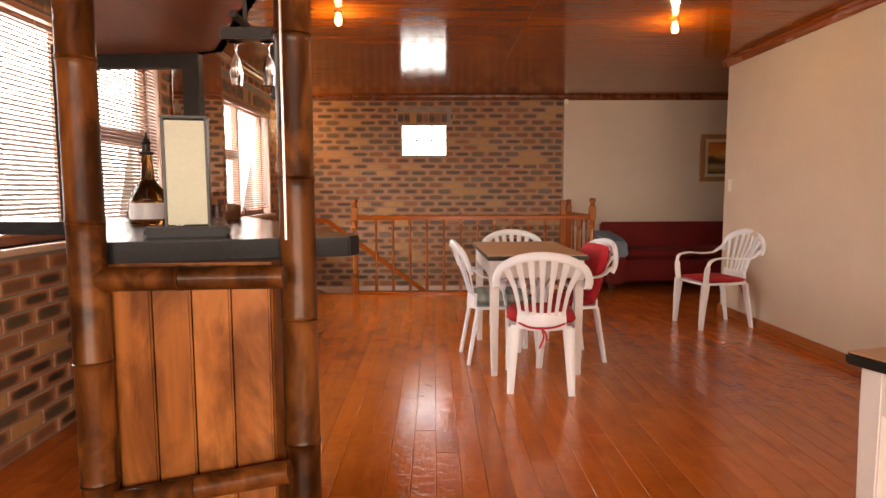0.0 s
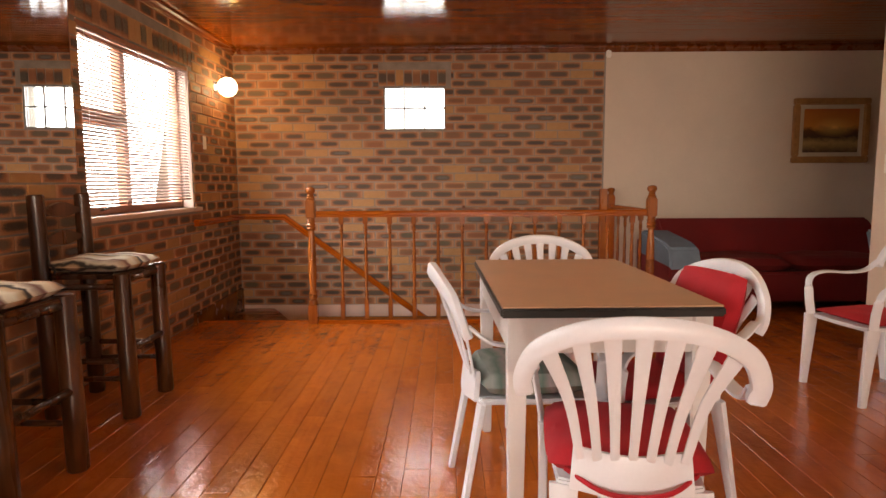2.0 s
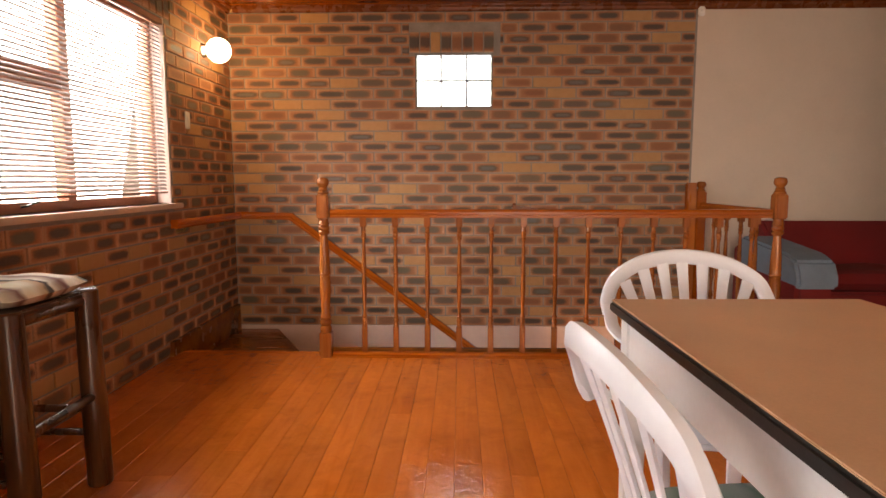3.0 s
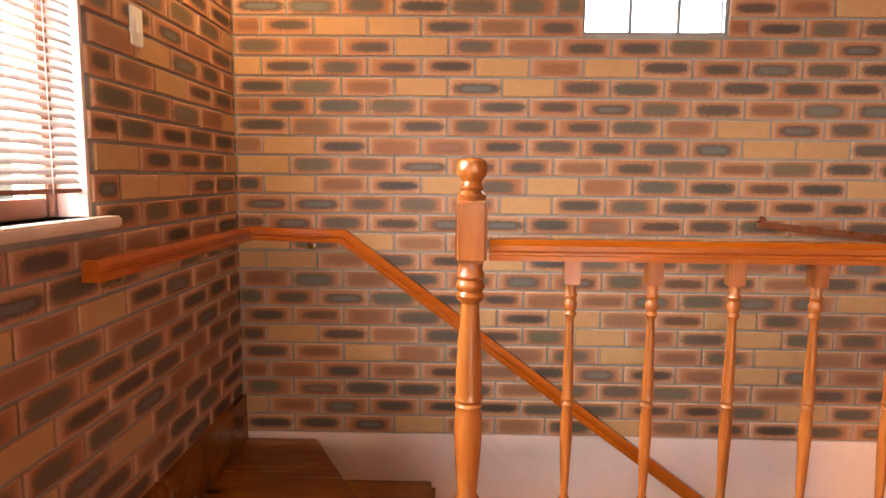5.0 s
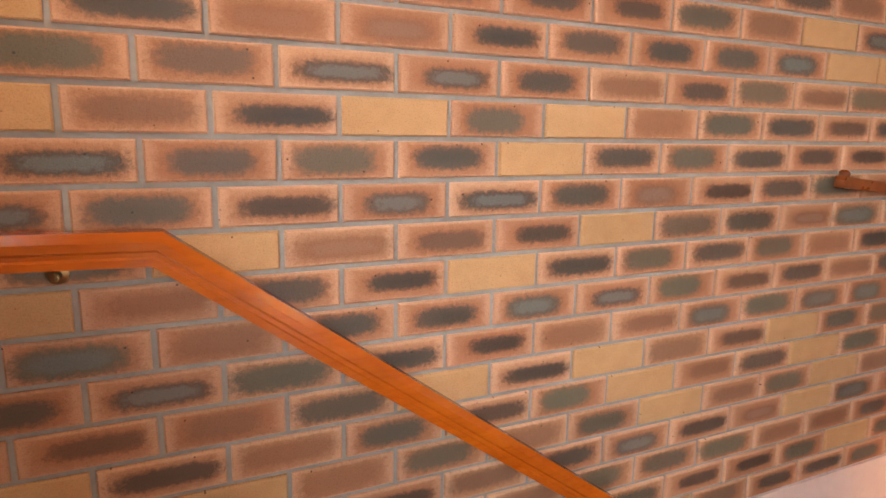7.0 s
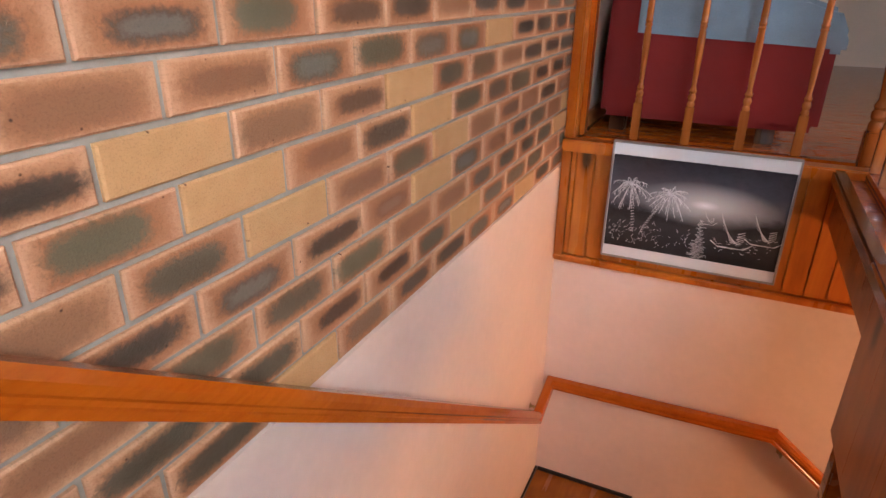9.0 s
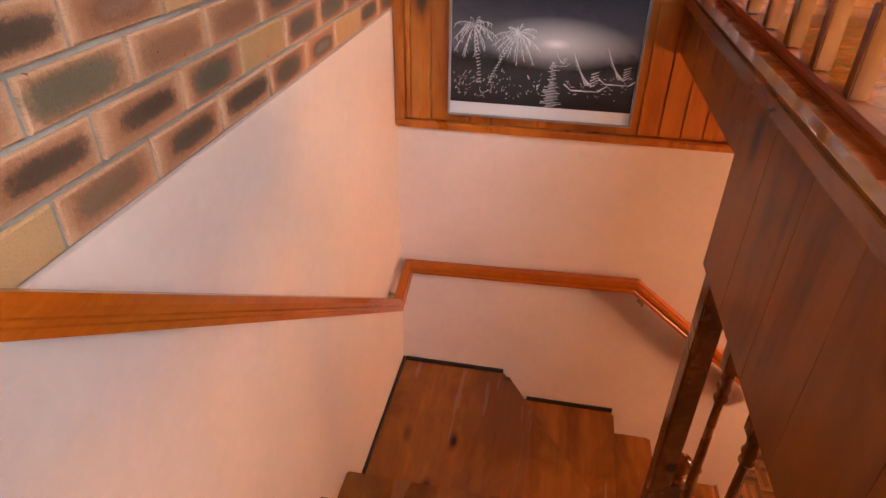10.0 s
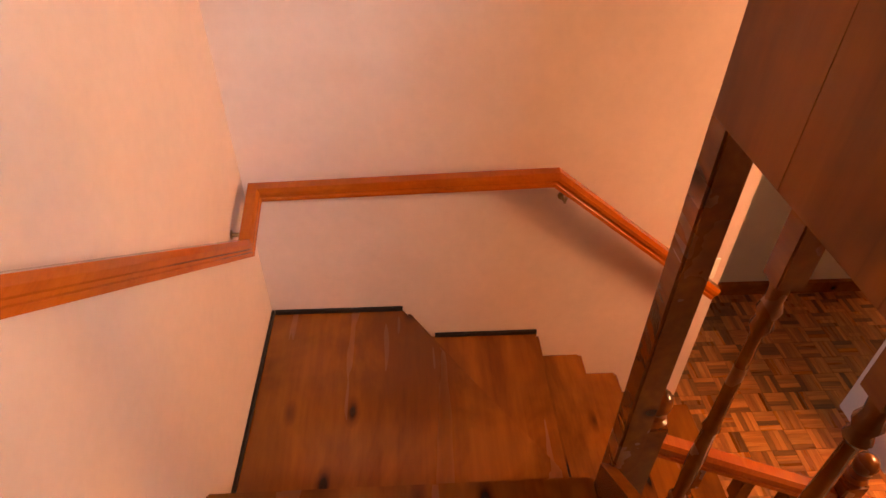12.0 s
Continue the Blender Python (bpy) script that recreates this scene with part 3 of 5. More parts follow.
def casement(name, y0, y1, z0, z1, mullions, transoms, label):
    """A wooden window in the left wall: frame, mullions, transoms, panes, sill, and a slatted blind in front."""
    w = thing(name, label, "window")
    w["kind"] = "structure"
    xo, f = XL - 0.12, 0.05
    bars = bmesh.new()
    for a in (y0, y1 - f):
        add_box(bars, xo - 0.04, xo + 0.03, a, a + f, z0, z1, 0.004)
    for a in (z0, z1 - f):
        add_box(bars, xo - 0.038, xo + 0.028, y0 + f, y1 - f, a, a + f, 0.004)
    for a in mullions:
        add_box(bars, xo - 0.036, xo + 0.032, a - 0.035, a + 0.035, z0 + f, z1 - f, 0.004)
    for a, b, z in transoms:
        add_box(bars, xo - 0.034, xo + 0.034, a, b, z - 0.05, z + 0.05, 0.004)
    part("window_frame", bars, FRAMEW, w)
    edges = [y0 + f, *mullions, y1 - f]
    for a, b in zip(edges, edges[1:]):
        p = part("pane", box(xo - 0.008, xo - 0.002, a + 0.02, b - 0.02, z0 + f, z1 - f), GLASS, w)
        p.visible_shadow = False
    part("window_sill", box(XL - 0.1, XL + 0.045, y0 - 0.05, y1 + 0.06, z0 - 0.032, z0, 0.006), plain("pale_sill_wood", (0.62, 0.45, 0.34), 0.35), w, "pale varnished wooden sill")
    handle = sweep([(xo + 0.035, y0 + 0.28, z0 + 0.03), (xo + 0.06, y0 + 0.28, z0 + 0.035), (xo + 0.065, y0 + 0.36, z0 + 0.055)], 0.012, 0.008)
    part("window_handle", handle, BLACKW, w, "black casement stay")
    reveal = bmesh.new()
    add_box(reveal, XL - 0.21, XL - 0.007, y0 - 0.002, y0 + 0.012, z0, z1)
    add_box(reveal, XL - 0.21, XL - 0.007, y1 - 0.012, y1 + 0.002, z0, z1)
    part("reveal", reveal, PINK, w, "pale painted reveal")
    return w


def blind(y0, y1, z0, z1, label):
    b = thing("slatted_blind", label, "blind", pose(XL - 0.035, 0, 0), "slatted blinds at the windows")
    part("headrail", box(-0.02, 0.03, y0, y1, z1 - 0.03, z1 + 0.004, 0.004), FRAMEW, b, "pinkish headrail")
    part("bottom_rail", box(-0.012, 0.014, y0, y1, z0, z0 + 0.012, 0.003), FRAMEW, b)
    me = None
    count = int((z1 - z0 - 0.05) / 0.0235)
    for i in range(count):
        z = z0 + 0.032 + i * 0.0235
        if me is None:
            bm = bmesh.new()
            t = radians(44)
            prof = [(-0.0125, 0.0), (-0.006, 0.0016), (0.0, 0.0022), (0.006, 0.0016), (0.0125, 0.0)]
            rows = []
            for y in (y0 - 0.012, y1 + 0.004):
                rows.append([bm.verts.new((u * math.cos(t) + v * math.sin(t), y, -u * math.sin(t) + v * math.cos(t))) for u, v in prof])
            for k in range(4):
                bm.faces.new((rows[0][k], rows[0][k + 1], rows[1][k + 1], rows[1][k]))
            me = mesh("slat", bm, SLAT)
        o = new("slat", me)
        o.parent = b
        o.location = (0, rnd.uniform(-0.003, 0.003), z)
        o.rotation_euler = (0, radians(rnd.uniform(-2.5, 2.5)), 0)
    for y in (y0 + 0.12, (y0 + y1) / 2, y1 - 0.12):
        part("cord", box(0.0135, 0.015, y - 0.001, y + 0.001, z0, z1), SWITCH, b)
    return b


casement("window_2", *WA, (6.2,), ((5.59, 6.165, 1.6),), "wooden casement window with a pale sill beside the sconce")
casement("window_3", *WB, (2.3, 3.2), ((3.235, 4.14, 1.6),), "wide wooden casement window behind the bar")
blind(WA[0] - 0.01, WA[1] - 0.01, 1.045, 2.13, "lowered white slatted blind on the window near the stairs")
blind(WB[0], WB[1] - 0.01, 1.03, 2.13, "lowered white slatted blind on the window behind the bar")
# a mirror without frame
mir = thing("wall_mirror", "large frameless mirror on the brick wall between the windows", "mirror", pose(XL + 0.012, 4.9, 1.8375, 0, 0.5, 0.35))
part("mirror_glass", box(0.0, 0.006, -0.54, 0.54, -0.6025, 0.6025, 0.001), MIRROR, mir)


# ---- stairs ----
def tread(name, outline, z, label="", m=STAIRW):
    return part(name, prism(outline, z - 0.034, z, 0.006), m, stairs, label)


stairs = thing("staircase", "dark varnished wooden winder staircase going down beside the brick wall", "staircase")
stairs["kind"] = "structure"
yn, yw = 7.06, W - 0.005
part("nosing", box(XL + 0.03, -0.80, yn - 0.02, yn + 0.025, -0.036, 0.003, 0.008), FLOOR, stairs, "orange floor edge nosing")
part("riser", box(XL + 0.03, -0.80, yn + 0.002, yn + 0.02, -0.13, -0.034), STAIRW, stairs)
tread("winder", [(XL + 0.002, yn + 0.02), (-0.84, yn + 0.02), (-1.42, yw), (XL + 0.002, yw)], -0.12, "dark triangular top winder step")
a, b = Vector((-0.86, yn + 0.02)), Vector((-1.47, yw))
part("riser", prism([(a.x, a.y), (b.x, b.y), (b.x - 0.02, b.y), (a.x - 0.02, a.y)], -0.32, -0.154), STAIRW, stairs)
tread("winder", [(-0.86, yn + 0.03), (-1.5, yw), (-0.885, yw), (-0.83, yn + 0.03)], -0.315, "dark winder step")
nos = [(-0.865 + 0.267 * k, -0.315 - 0.1985 * k) for k in range(9)]
for k in range(1, 8):
    x0, z = nos[k - 1][0] - 0.02, nos[k][1]
    part("riser", box(x0, x0 + 0.018, yn, yw, z, nos[k - 1][1] - 0.034), STAIRW, stairs)
    if k < 8:
        tread("tread", [(x0, yn), (nos[k][0], yn), (nos[k][0], yw), (x0, yw)], z)
LZ1, LZ2 = -1.935, -2.11
x0 = nos[7][0] - 0.02
part("riser", box(x0, x0 + 0.018, yn, yw, LZ1, nos[7][1] - 0.034), STAIRW, stairs)
tread("landing", [(x0, yn - 0.02), (1.10, yn - 0.02), (XF - 0.002, 7.62), (XF - 0.002, yw), (x0, yw)], LZ1, "dark knotty upper winder landing")
part("riser", prism([(1.08, yn - 0.02), (XF - 0.002, 7.60), (XF - 0.002, 7.585), (1.10, yn - 0.02)], LZ2, LZ1 - 0.034), STAIRW, stairs)
tread("landing", [(1.06, yn - 0.04), (XF - 0.002, yn - 0.04), (XF - 0.002, 7.66), (1.08, yn)], LZ2, "dark lower winder landing")
for k, (y1, y0, z) in enumerate(((7.04, 6.80, -2.27), (6.82, 6.60, -2.415), (6.62, 6.38, -2.57), (6.40, 6.16, -2.70))):
    tread("tread", [(1.1, y0), (XF - 0.002, y0), (XF - 0.002, y1), (1.1, y1)], z)
    part("riser", box(1.1, XF - 0.002, y1 - 0.035, y1 - 0.02, z, z + 0.13), STAIRW, stairs)
bm = bmesh.new()
add_box(bm, x0 + 0.02, XF - 0.004, W - 0.016, W - 0.005, LZ1, LZ1 + 0.018)
part("edge_strip", bm, BLACKW, stairs, "dark strip at the wall")
bm = bmesh.new()
add_box(bm, XF - 0.014, XF - 0.002, 7.62, W - 0.02, LZ1, LZ1 + 0.018)
add_box(bm, XF - 0.014, XF - 0.002, 7.02, 7.48, LZ2, LZ2 + 0.018)
part("edge_strip", bm, BLACKW, stairs)
# sloping stringer along the open side of the upper flight
part("stringer", prism([(-0.9, -0.40), (-0.9, -0.12), (0.98, -1.60), (0.98, -1.98), (0.80, -1.98)], yn - 0.035, yn - 0.001, axis="y"), STAIRW, stairs)
# the wall under the flight, and the stair well's panels
boards = thing("stairwell_panelling", "dark stained board panelling on the side of the stairwell", "panelling")
boards["kind"] = "structure"
bm = bmesh.new()
add_box(bm, -0.86, 0.96, 7.045, 7.058, -0.52, -0.012)
add_box(bm, 0.96, XF, 7.045, 7.058, -0.125, -0.012)
part("backing", bm, DARKP, boards)
part("edge_trim", box(-0.80, XF - 0.02, 7.052, 7.10, -0.02, 0.03, 0.008), STAIRW, boards, "varnished nosing below the balusters")
part("soffit", box(-0.86, 0.96, 6.93, 7.045, -0.525, -0.50), DARKP, boards)
end = thing("stairwell_end_panel", "orange pine board panel above the stair landing", "panelling")
end["kind"] = "structure"
part("backing", box(XF - 0.012, XF - 0.002, 6.3, W - 0.006, -0.54, 0.0), PINE, end)
part("top_trim", box(XF - 0.05, XF + 0.03, 6.3, W - 0.006, -0.02, 0.035, 0.006), PINE, end)
part("bottom_trim", box(XF - 0.045, XF - 0.002, 6.3, W - 0.006, -0.568, -0.535, 0.006), PINE, end)
part("corner_trim", box(XF - 0.04, XF - 0.012, W - 0.05, W - 0.007, -0.535, -0.02, 0.004), PINE, end)


# ---- balustrade and handrails ----
def newel(name_group, m, label="turned wooden newel post with a ball top at the stairwell balustrade"):
    p = thing("newel_post", label, "post", m, name_group)
    s = 0.0385
    part("block", box(-s, s, -s, s, 0.0, 0.165, 0.006), POSTW, p)
    bm = bmesh.new()
    add_box(bm, -s, s, -s, s, 0.888, 1.042)
    bmesh.ops.bevel(bm, geom=bm.edges[:], offset=0.008, segments=3, affect="EDGES")
    part("block", bm, POSTW, p, smooth=True)
    prof = [(0.034, 0.163), (0.037, 0.172), (0.038, 0.19), (0.030, 0.205), (0.037, 0.215), (0.038, 0.232), (0.030, 0.246), (0.036, 0.258), (0.030, 0.275), (0.025, 0.285), (0.031, 0.36), (0.036, 0.44), (0.036, 0.48), (0.032, 0.515), (0.036, 0.522), (0.032, 0.530), (0.037, 0.540), (0.033, 0.552), (0.034, 0.58), (0.031, 0.66), (0.024, 0.76), (0.023, 0.785), (0.034, 0.795), (0.037, 0.805), (0.030, 0.816), (0.036, 0.824), (0.037, 0.834), (0.030, 0.845), (0.035, 0.853), (0.034, 0.862), (0.030, 0.868), (0.031, 0.890)]
    part("shaft", lathe(prof, 24), POSTW, p, smooth=True)
    cap = [(0.033, 1.040), (0.036, 1.046), (0.036, 1.054), (0.027, 1.064), (0.030, 1.070), (0.026, 1.076), (0.024, 1.086), (0.028, 1.092), (0.035, 1.100), (0.0385, 1.110), (0.0385, 1.122), (0.034, 1.136), (0.022, 1.143), (0.002, 1.145)]
    part("finial", lathe(cap, 24), POSTW, p, "turned ball finial", smooth=True)
    return p


def baluster(m, h=0.80, z0=0.035):
    b = thing("baluster", "slim turned wooden baluster with square ends", "baluster", m, "balusters round the stairwell")
    k = (h - z0) / 0.8
    part("foot", box(-0.018, 0.018, -0.018, 0.018, z0, z0 + 0.155 * k, 0.003), POSTW, b)
    part("head", box(-0.0195, 0.0195, -0.0195, 0.0195, h - 0.060, h, 0.003), POSTW, b)
    prof = [(0.014, 0.153), (0.017, 0.165), (0.012, 0.175), (0.017, 0.185), (0.017, 0.195), (0.012, 0.205), (0.017, 0.215), (0.012, 0.226), (0.0095, 0.236), (0.013, 0.31), (0.0155, 0.38), (0.0155, 0.42), (0.0125, 0.450), (0.0165, 0.458), (0.013, 0.465), (0.0165, 0.473), (0.0135, 0.482), (0.0145, 0.50), (0.0125, 0.58), (0.0095, 0.655), (0.0095, 0.665), (0.016, 0.674), (0.012, 0.683), (0.0165, 0.692), (0.0165, 0.700), (0.012, 0.709), (0.0165, 0.718), (0.0125, 0.727), (0.0135, 0.748)]
    part("shaft", lathe([(r, z0 + z * k) for r, z in prof], 12), POSTW, b, smooth=True)
    return b


def rail_bar(name, pts, label, w=0.052, h=0.058, material=RAIL, category="handrail", parent=None):
    """A handrail with grooved sides along points, mitred at the bends."""
    prof = [(-0.5, -0.5), (-0.5, -0.28), (-0.42, -0.22), (-0.42, -0.1), (-0.5, -0.02), (-0.5, 0.22), (-0.36, 0.5), (0.36, 0.5), (0.5, 0.22), (0.5, -0.02), (0.42, -0.1), (0.42, -0.22), (0.5, -0.28), (0.5, -0.5)]
    bm = bmesh.new()
    P = [Vector(p) for p in pts]
    rings = []
    for i, p in enumerate(P):
        d0 = (P[i] - P[i - 1]).normalized() if i else (P[1] - P[0]).normalized()
        d1 = (P[i + 1] - P[i]).normalized() if i < len(P) - 1 else d0
        d = (d0 + d1).normalized()
        side0 = d0.cross(Vector((0, 0, 1))).normalized()
        side1 = d1.cross(Vector((0, 0, 1))).normalized()
        s = (side0 + side1).normalized()
        s /= max(0.5, s.dot(side0))
        u0, u1 = side0.cross(d0), side1.cross(d1)
        u = (u0 + u1).normalized()
        u /= max(0.5, u.dot(u0))
        rings.append([bm.verts.new(p + s * (a * w) + u * (b * h)) for a, b in prof])
    for a, b in zip(rings, rings[1:]):
        for i in range(len(prof)):
            j = (i + 1) % len(prof)
            bm.faces.new((a[i], a[j], b[j], b[i]))
    bm.faces.new(rings[0][::-1]), bm.faces.new(rings[-1])
    root = parent or thing(name, label, category)
    part("rail", bm, material, root)
    return root


BY = 6.965
NA, NB, NC = (-0.75, BY), (2.065, BY), (2.045, W - 0.04)
newel("newel posts round the stairwell", pose(*NA, 0))
newel("newel posts round the stairwell", pose(*NB, 0))
wp = thing("wall_post", "flat orange wooden post with a turned cap against the brick wall", "post")
part("board", box(1.935, 2.005, W - 0.055, W - 0.003, 0.036, 1.105, 0.005), PINE, wp)
part("edge_strip", box(1.925, 1.934, W - 0.05, W - 0.01, 0.036, 1.095, 0.003), RAIL, wp, "thin orange edge strip")
part("post", box(2.007, 2.075, W - 0.078, W - 0.006, 0.036, 1.035, 0.006), RAIL, wp)
cap = [(0.030, 1.034), (0.034, 1.044), (0.024, 1.056), (0.026, 1.068), (0.036, 1.082), (0.036, 1.098), (0.026, 1.112), (0.002, 1.116)]
part("finial", lathe(cap, 20, pose(2.041, W - 0.042, 0)), POSTW, wp, "turned cap", smooth=True)
rail_bar("top_rail", [(NA[0] + 0.045, BY, 0.921), (NB[0] - 0.045, BY, 0.921)], "grooved orange top rail of the stairwell balustrade", 0.05, 0.052)
rail_bar("bottom_rail", [(NA[0] + 0.045, BY, 0.016), (NB[0] - 0.045, BY, 0.016)], "low orange bottom rail of the stairwell balustrade", 0.05, 0.032, category="rail")
rail_bar("top_rail", [(NB[0], BY + 0.045, 0.921), (NC[0], NC[1] - 0.04, 0.921)], "short side top rail of the stairwell balustrade", 0.05, 0.052)
rail_bar("bottom_rail", [(NB[0], BY + 0.045, 0.016), (NC[0], NC[1] - 0.045, 0.016)], "short side bottom rail of the stairwell balustrade", 0.05, 0.032, category="rail")
first = baluster(pose(-0.50, BY, 0), 0.897)
for i in range(1, 13):
    copy_thing(first, pose(-0.50 + 0.2007 * i, BY, 0, 0, 0, rnd.uniform(-4, 4)))
for i in range(1, 5):
    k = i / 5
    copy_thing(first, pose(NB[0] + (NC[0] - NB[0]) * k, BY + 0.045 + (NC[1] - BY - 0.085) * k, 0))
wr = thing("wall_rail", "short dark red-brown wooden rail on the brick wall above the stairs", "rail")
part("bar", sweep([(0.53, W - 0.03, 0.905), (1.22, W - 0.03, 0.832)], 0.03, 0.032, (0, 1, 0), rounded=False), CORNICE, wr)
part("end_knob", lathe([(0.012, -0.004), (0.016, 0.004), (0.016, 0.016), (0.008, 0.024)], 12, pose(0.548, W - 0.03, 0.916)), CORNICE, wr, smooth=True)


def bracket(root, place, out, length=0.07):
    """A brass wall bracket under a rail: place on the wall, out into the room."""
    o = Vector(out)
    p = Vector(place)
    bm = bmesh.new()
    q = o.to_track_quat("Z", "Y").to_matrix().to_4x4()
    lathe([(0.018, 0.0), (0.018, 0.004), (0.008, 0.008), (0.007, 0.03)], 12, Matrix.Translation(p) @ q, bm)
    sweep([p + o * 0.025, p + o * length * 0.8, p + o * length + Vector((0, 0, 0.03))], 0.009, 0.009, (0, 0, 1), bm)
    part("bracket", bm, BRASS, root, "small aged brass bracket", smooth=True)


r = rail_bar("wall_handrail", [(XL + 0.062, 6.96, 0.852), (XL + 0.062, W - 0.06, 0.842), (-1.275, W - 0.06, 0.832), (1.66, W - 0.06, -1.34), (1.885, W - 0.06, -1.27), (1.885, 7.05, -1.235), (1.885, 6.30, -1.83)], "grooved orange handrail following the walls down the stairs", 0.05, 0.057)
for pl, out in (((XL, 7.12, 0.795), (1, 0, 0)), ((XL, 7.95, 0.79), (1, 0, 0)), ((-1.43, W, 0.785), (0, -1, 0)), ((-1.16, W, 0.72), (0, -1, 0)), ((0.42, W, -0.43), (0, -1, 0)), ((1.45, W, -1.18), (0, -1, 0)), ((1.72, W, -1.33), (0, -1, 0)), ((XF, 7.0, -1.36), (-1, 0, 0)), ((XF, 6.5, -1.75), (-1, 0, 0))):
    bracket(r, pl, out, 0.06)

# the balustrade of the upper flight's lower part and of the lower flight
low = thing("flight_balustrade", "dark turned balustrade under the stairwell panelling", "balustrade")


def dark_spindle(x, y, z0, z1, s=0.02):
    h = z1 - z0
    part("spindle_head", box(x - s * 1.25, x + s * 1.25, y - s * 1.25, y + s * 1.25, z0 + h * 0.84, z1, 0.003), STAIRW, low)
    part("spindle_foot", box(x - s, x + s, y - s, y + s, z0, z0 + h * 0.14, 0.003), STAIRW, low)
    prof = [(0.7, 0.13), (1.05, 0.15), (0.8, 0.165), (1.1, 0.18), (0.7, 0.2), (0.95, 0.34), (0.75, 0.44), (1.0, 0.45), (0.75, 0.47), (0.6, 0.72), (1.05, 0.74), (0.8, 0.76), (1.1, 0.78), (0.8, 0.8), (1.0, 0.85)]
    part("spindle", lathe([(s * r, z0 + h * z) for r, z in prof], 12, pose(x, y, 0)), STAIRW, low, smooth=True)


for x in (0.73, 0.49, 0.25):
    dark_spindle(x, 7.0, -0.315 - (x + 0.865) * 0.744, -0.525, 0.0185)
bm = box(0.955, 1.025, 6.965, 7.035, -2.15, -0.53, 0.006)
part("newel_post", bm, STAIRW, low, "dark square newel post at the winder")
low2 = thing("lower_flight_balustrade", "orange sloping rail with turned spindles beside the lower stair flight", "balustrade")
rail_bar("", [(1.02, 6.90, -1.57), (1.02, 5.75, -2.17)], "", 0.05, 0.055, RAIL, parent=low2)
knob = [(0.034, 0.0), (0.036, 0.012), (0.024, 0.022), (0.030, 0.032), (0.022, 0.045), (0.033, 0.062), (0.036, 0.085), (0.030, 0.105), (0.014, 0.118), (0.002, 0.12)]
for y, z in ((6.93, -1.46), (6.20, -1.82)):
    part("newel_post", box(0.985, 1.055, y - 0.035, y + 0.035, -2.7, z, 0.006), STAIRW, low2, "dark square newel post")
    part("finial", lathe([(r, z + h) for r, h in knob], 16, pose(1.02, y, 0)), STAIRW, low2, "turned dark ball finial", smooth=True)
save, low = low, low2
for y in (6.74, 6.56, 6.38, 6.02):
    dark_spindle(1.02, y, -2.30 + (y - 6.9) * 0.62, -1.60 + (y - 6.9) * 0.52, 0.018)
part("newel_post", lathe([(0.04, -2.8), (0.04, -2.2), (0.045, -2.1), (0.03, -2.08), (0.045, -2.05), (0.045, -1.98), (0.02, -1.95)], 16, pose(1.02, 5.7, 0)), STAIRW, low2, "dark turned newel post", smooth=True)
low = save

# a picture on the stair panel
pic = thing("framed_print", "black and white print of moonlit palms and boats on pine boards", "picture", pose(XF - 0.063, 7.5725, -0.2125))
fr = bmesh.new()
for a in ((-0.368, 0.368, 0.265, 0.273), (-0.368, 0.368, -0.273, -0.265), (-0.368, -0.36, -0.265, 0.265), (0.36, 0.368, -0.265, 0.265)):
    add_box(fr, -0.012, 0.012, a[0], a[1], a[2], a[3], 0.002)
part("frame", fr, plain("thin_grey_frame", (0.25, 0.22, 0.22), 0.4), pic, "thin grey frame")
part("mount", box(-0.004, 0.01, -0.36, 0.36, -0.265, 0.265), PAPER, pic, "pale print border")


def picture_plane(x, y0, y1, z0, z1, material, parent, flip=False):
    bm = bmesh.new()
    uv = bm.loops.layers.uv.new("UVMap")
    vs = [bm.verts.new((x, y, z)) for y, z in ((y1, z0), (y0, z0), (y0, z1), (y1, z1))]
    f = bm.faces.new(vs)
    for lp, c in zip(f.loops, ((0, 0), (1, 0), (1, 1), (0, 1))):
        lp[uv].uv = c
    return part("image", bm, material, parent)


picture_plane(-0.006, -0.358, 0.358, -0.215, 0.213, PRINT, pic)
ink = bmesh.new()


def dab(pts, w):
    """A thin raised stroke of pale ink."""
    for (a0, b0), (a1, b1) in zip(pts, pts[1:]):
        d = Vector((a1 - a0, b1 - b0))
        if d.length < 1e-5:
            continue
        nrm = Vector((-d.y, d.x)).normalized() * w / 2
        q = [ink.verts.new((-0.0085, -y, z)) for y, z in ((a0 - nrm.x, b0 - nrm.y), (a1 - nrm.x * 0.4, b1 - nrm.y * 0.4), (a1 + nrm.x * 0.4, b1 + nrm.y * 0.4), (a0 + nrm.x, b0 + nrm.y))]
        ink.faces.new(q)


rp = random.Random(8)
for cx, cz, base in ((-0.27, 0.09, -0.24), (-0.10, 0.065, -0.20)):
    for k in range(16):
        z0 = -0.13 + (cz + 0.12) * k / 16
        xx = base + (cx - base) * (k / 16) ** 1.3
        dab([(xx - 0.007, z0), (xx + 0.007, z0 + 0.005)], 0.004)
    for k in range(20):
        a = radians(360 / 20 * k + rp.uniform(-8, 8))
        L = rp.uniform(0.05, 0.10)
        pts = [(cx + L * u * math.cos(a), cz + L * u * math.sin(a) - 0.045 * u * u) for u in (0, 0.35, 0.7, 1)]
        dab(pts, 0.0035)
        for u in (0.3, 0.42, 0.54, 0.66, 0.78, 0.9):
            px, pz = cx + L * u * math.cos(a), cz + L * u * math.sin(a) - 0.045 * u * u
            dab([(px, pz), (px + rp.uniform(-0.012, 0.012), pz - rp.uniform(0.010, 0.024))], 0.0022)
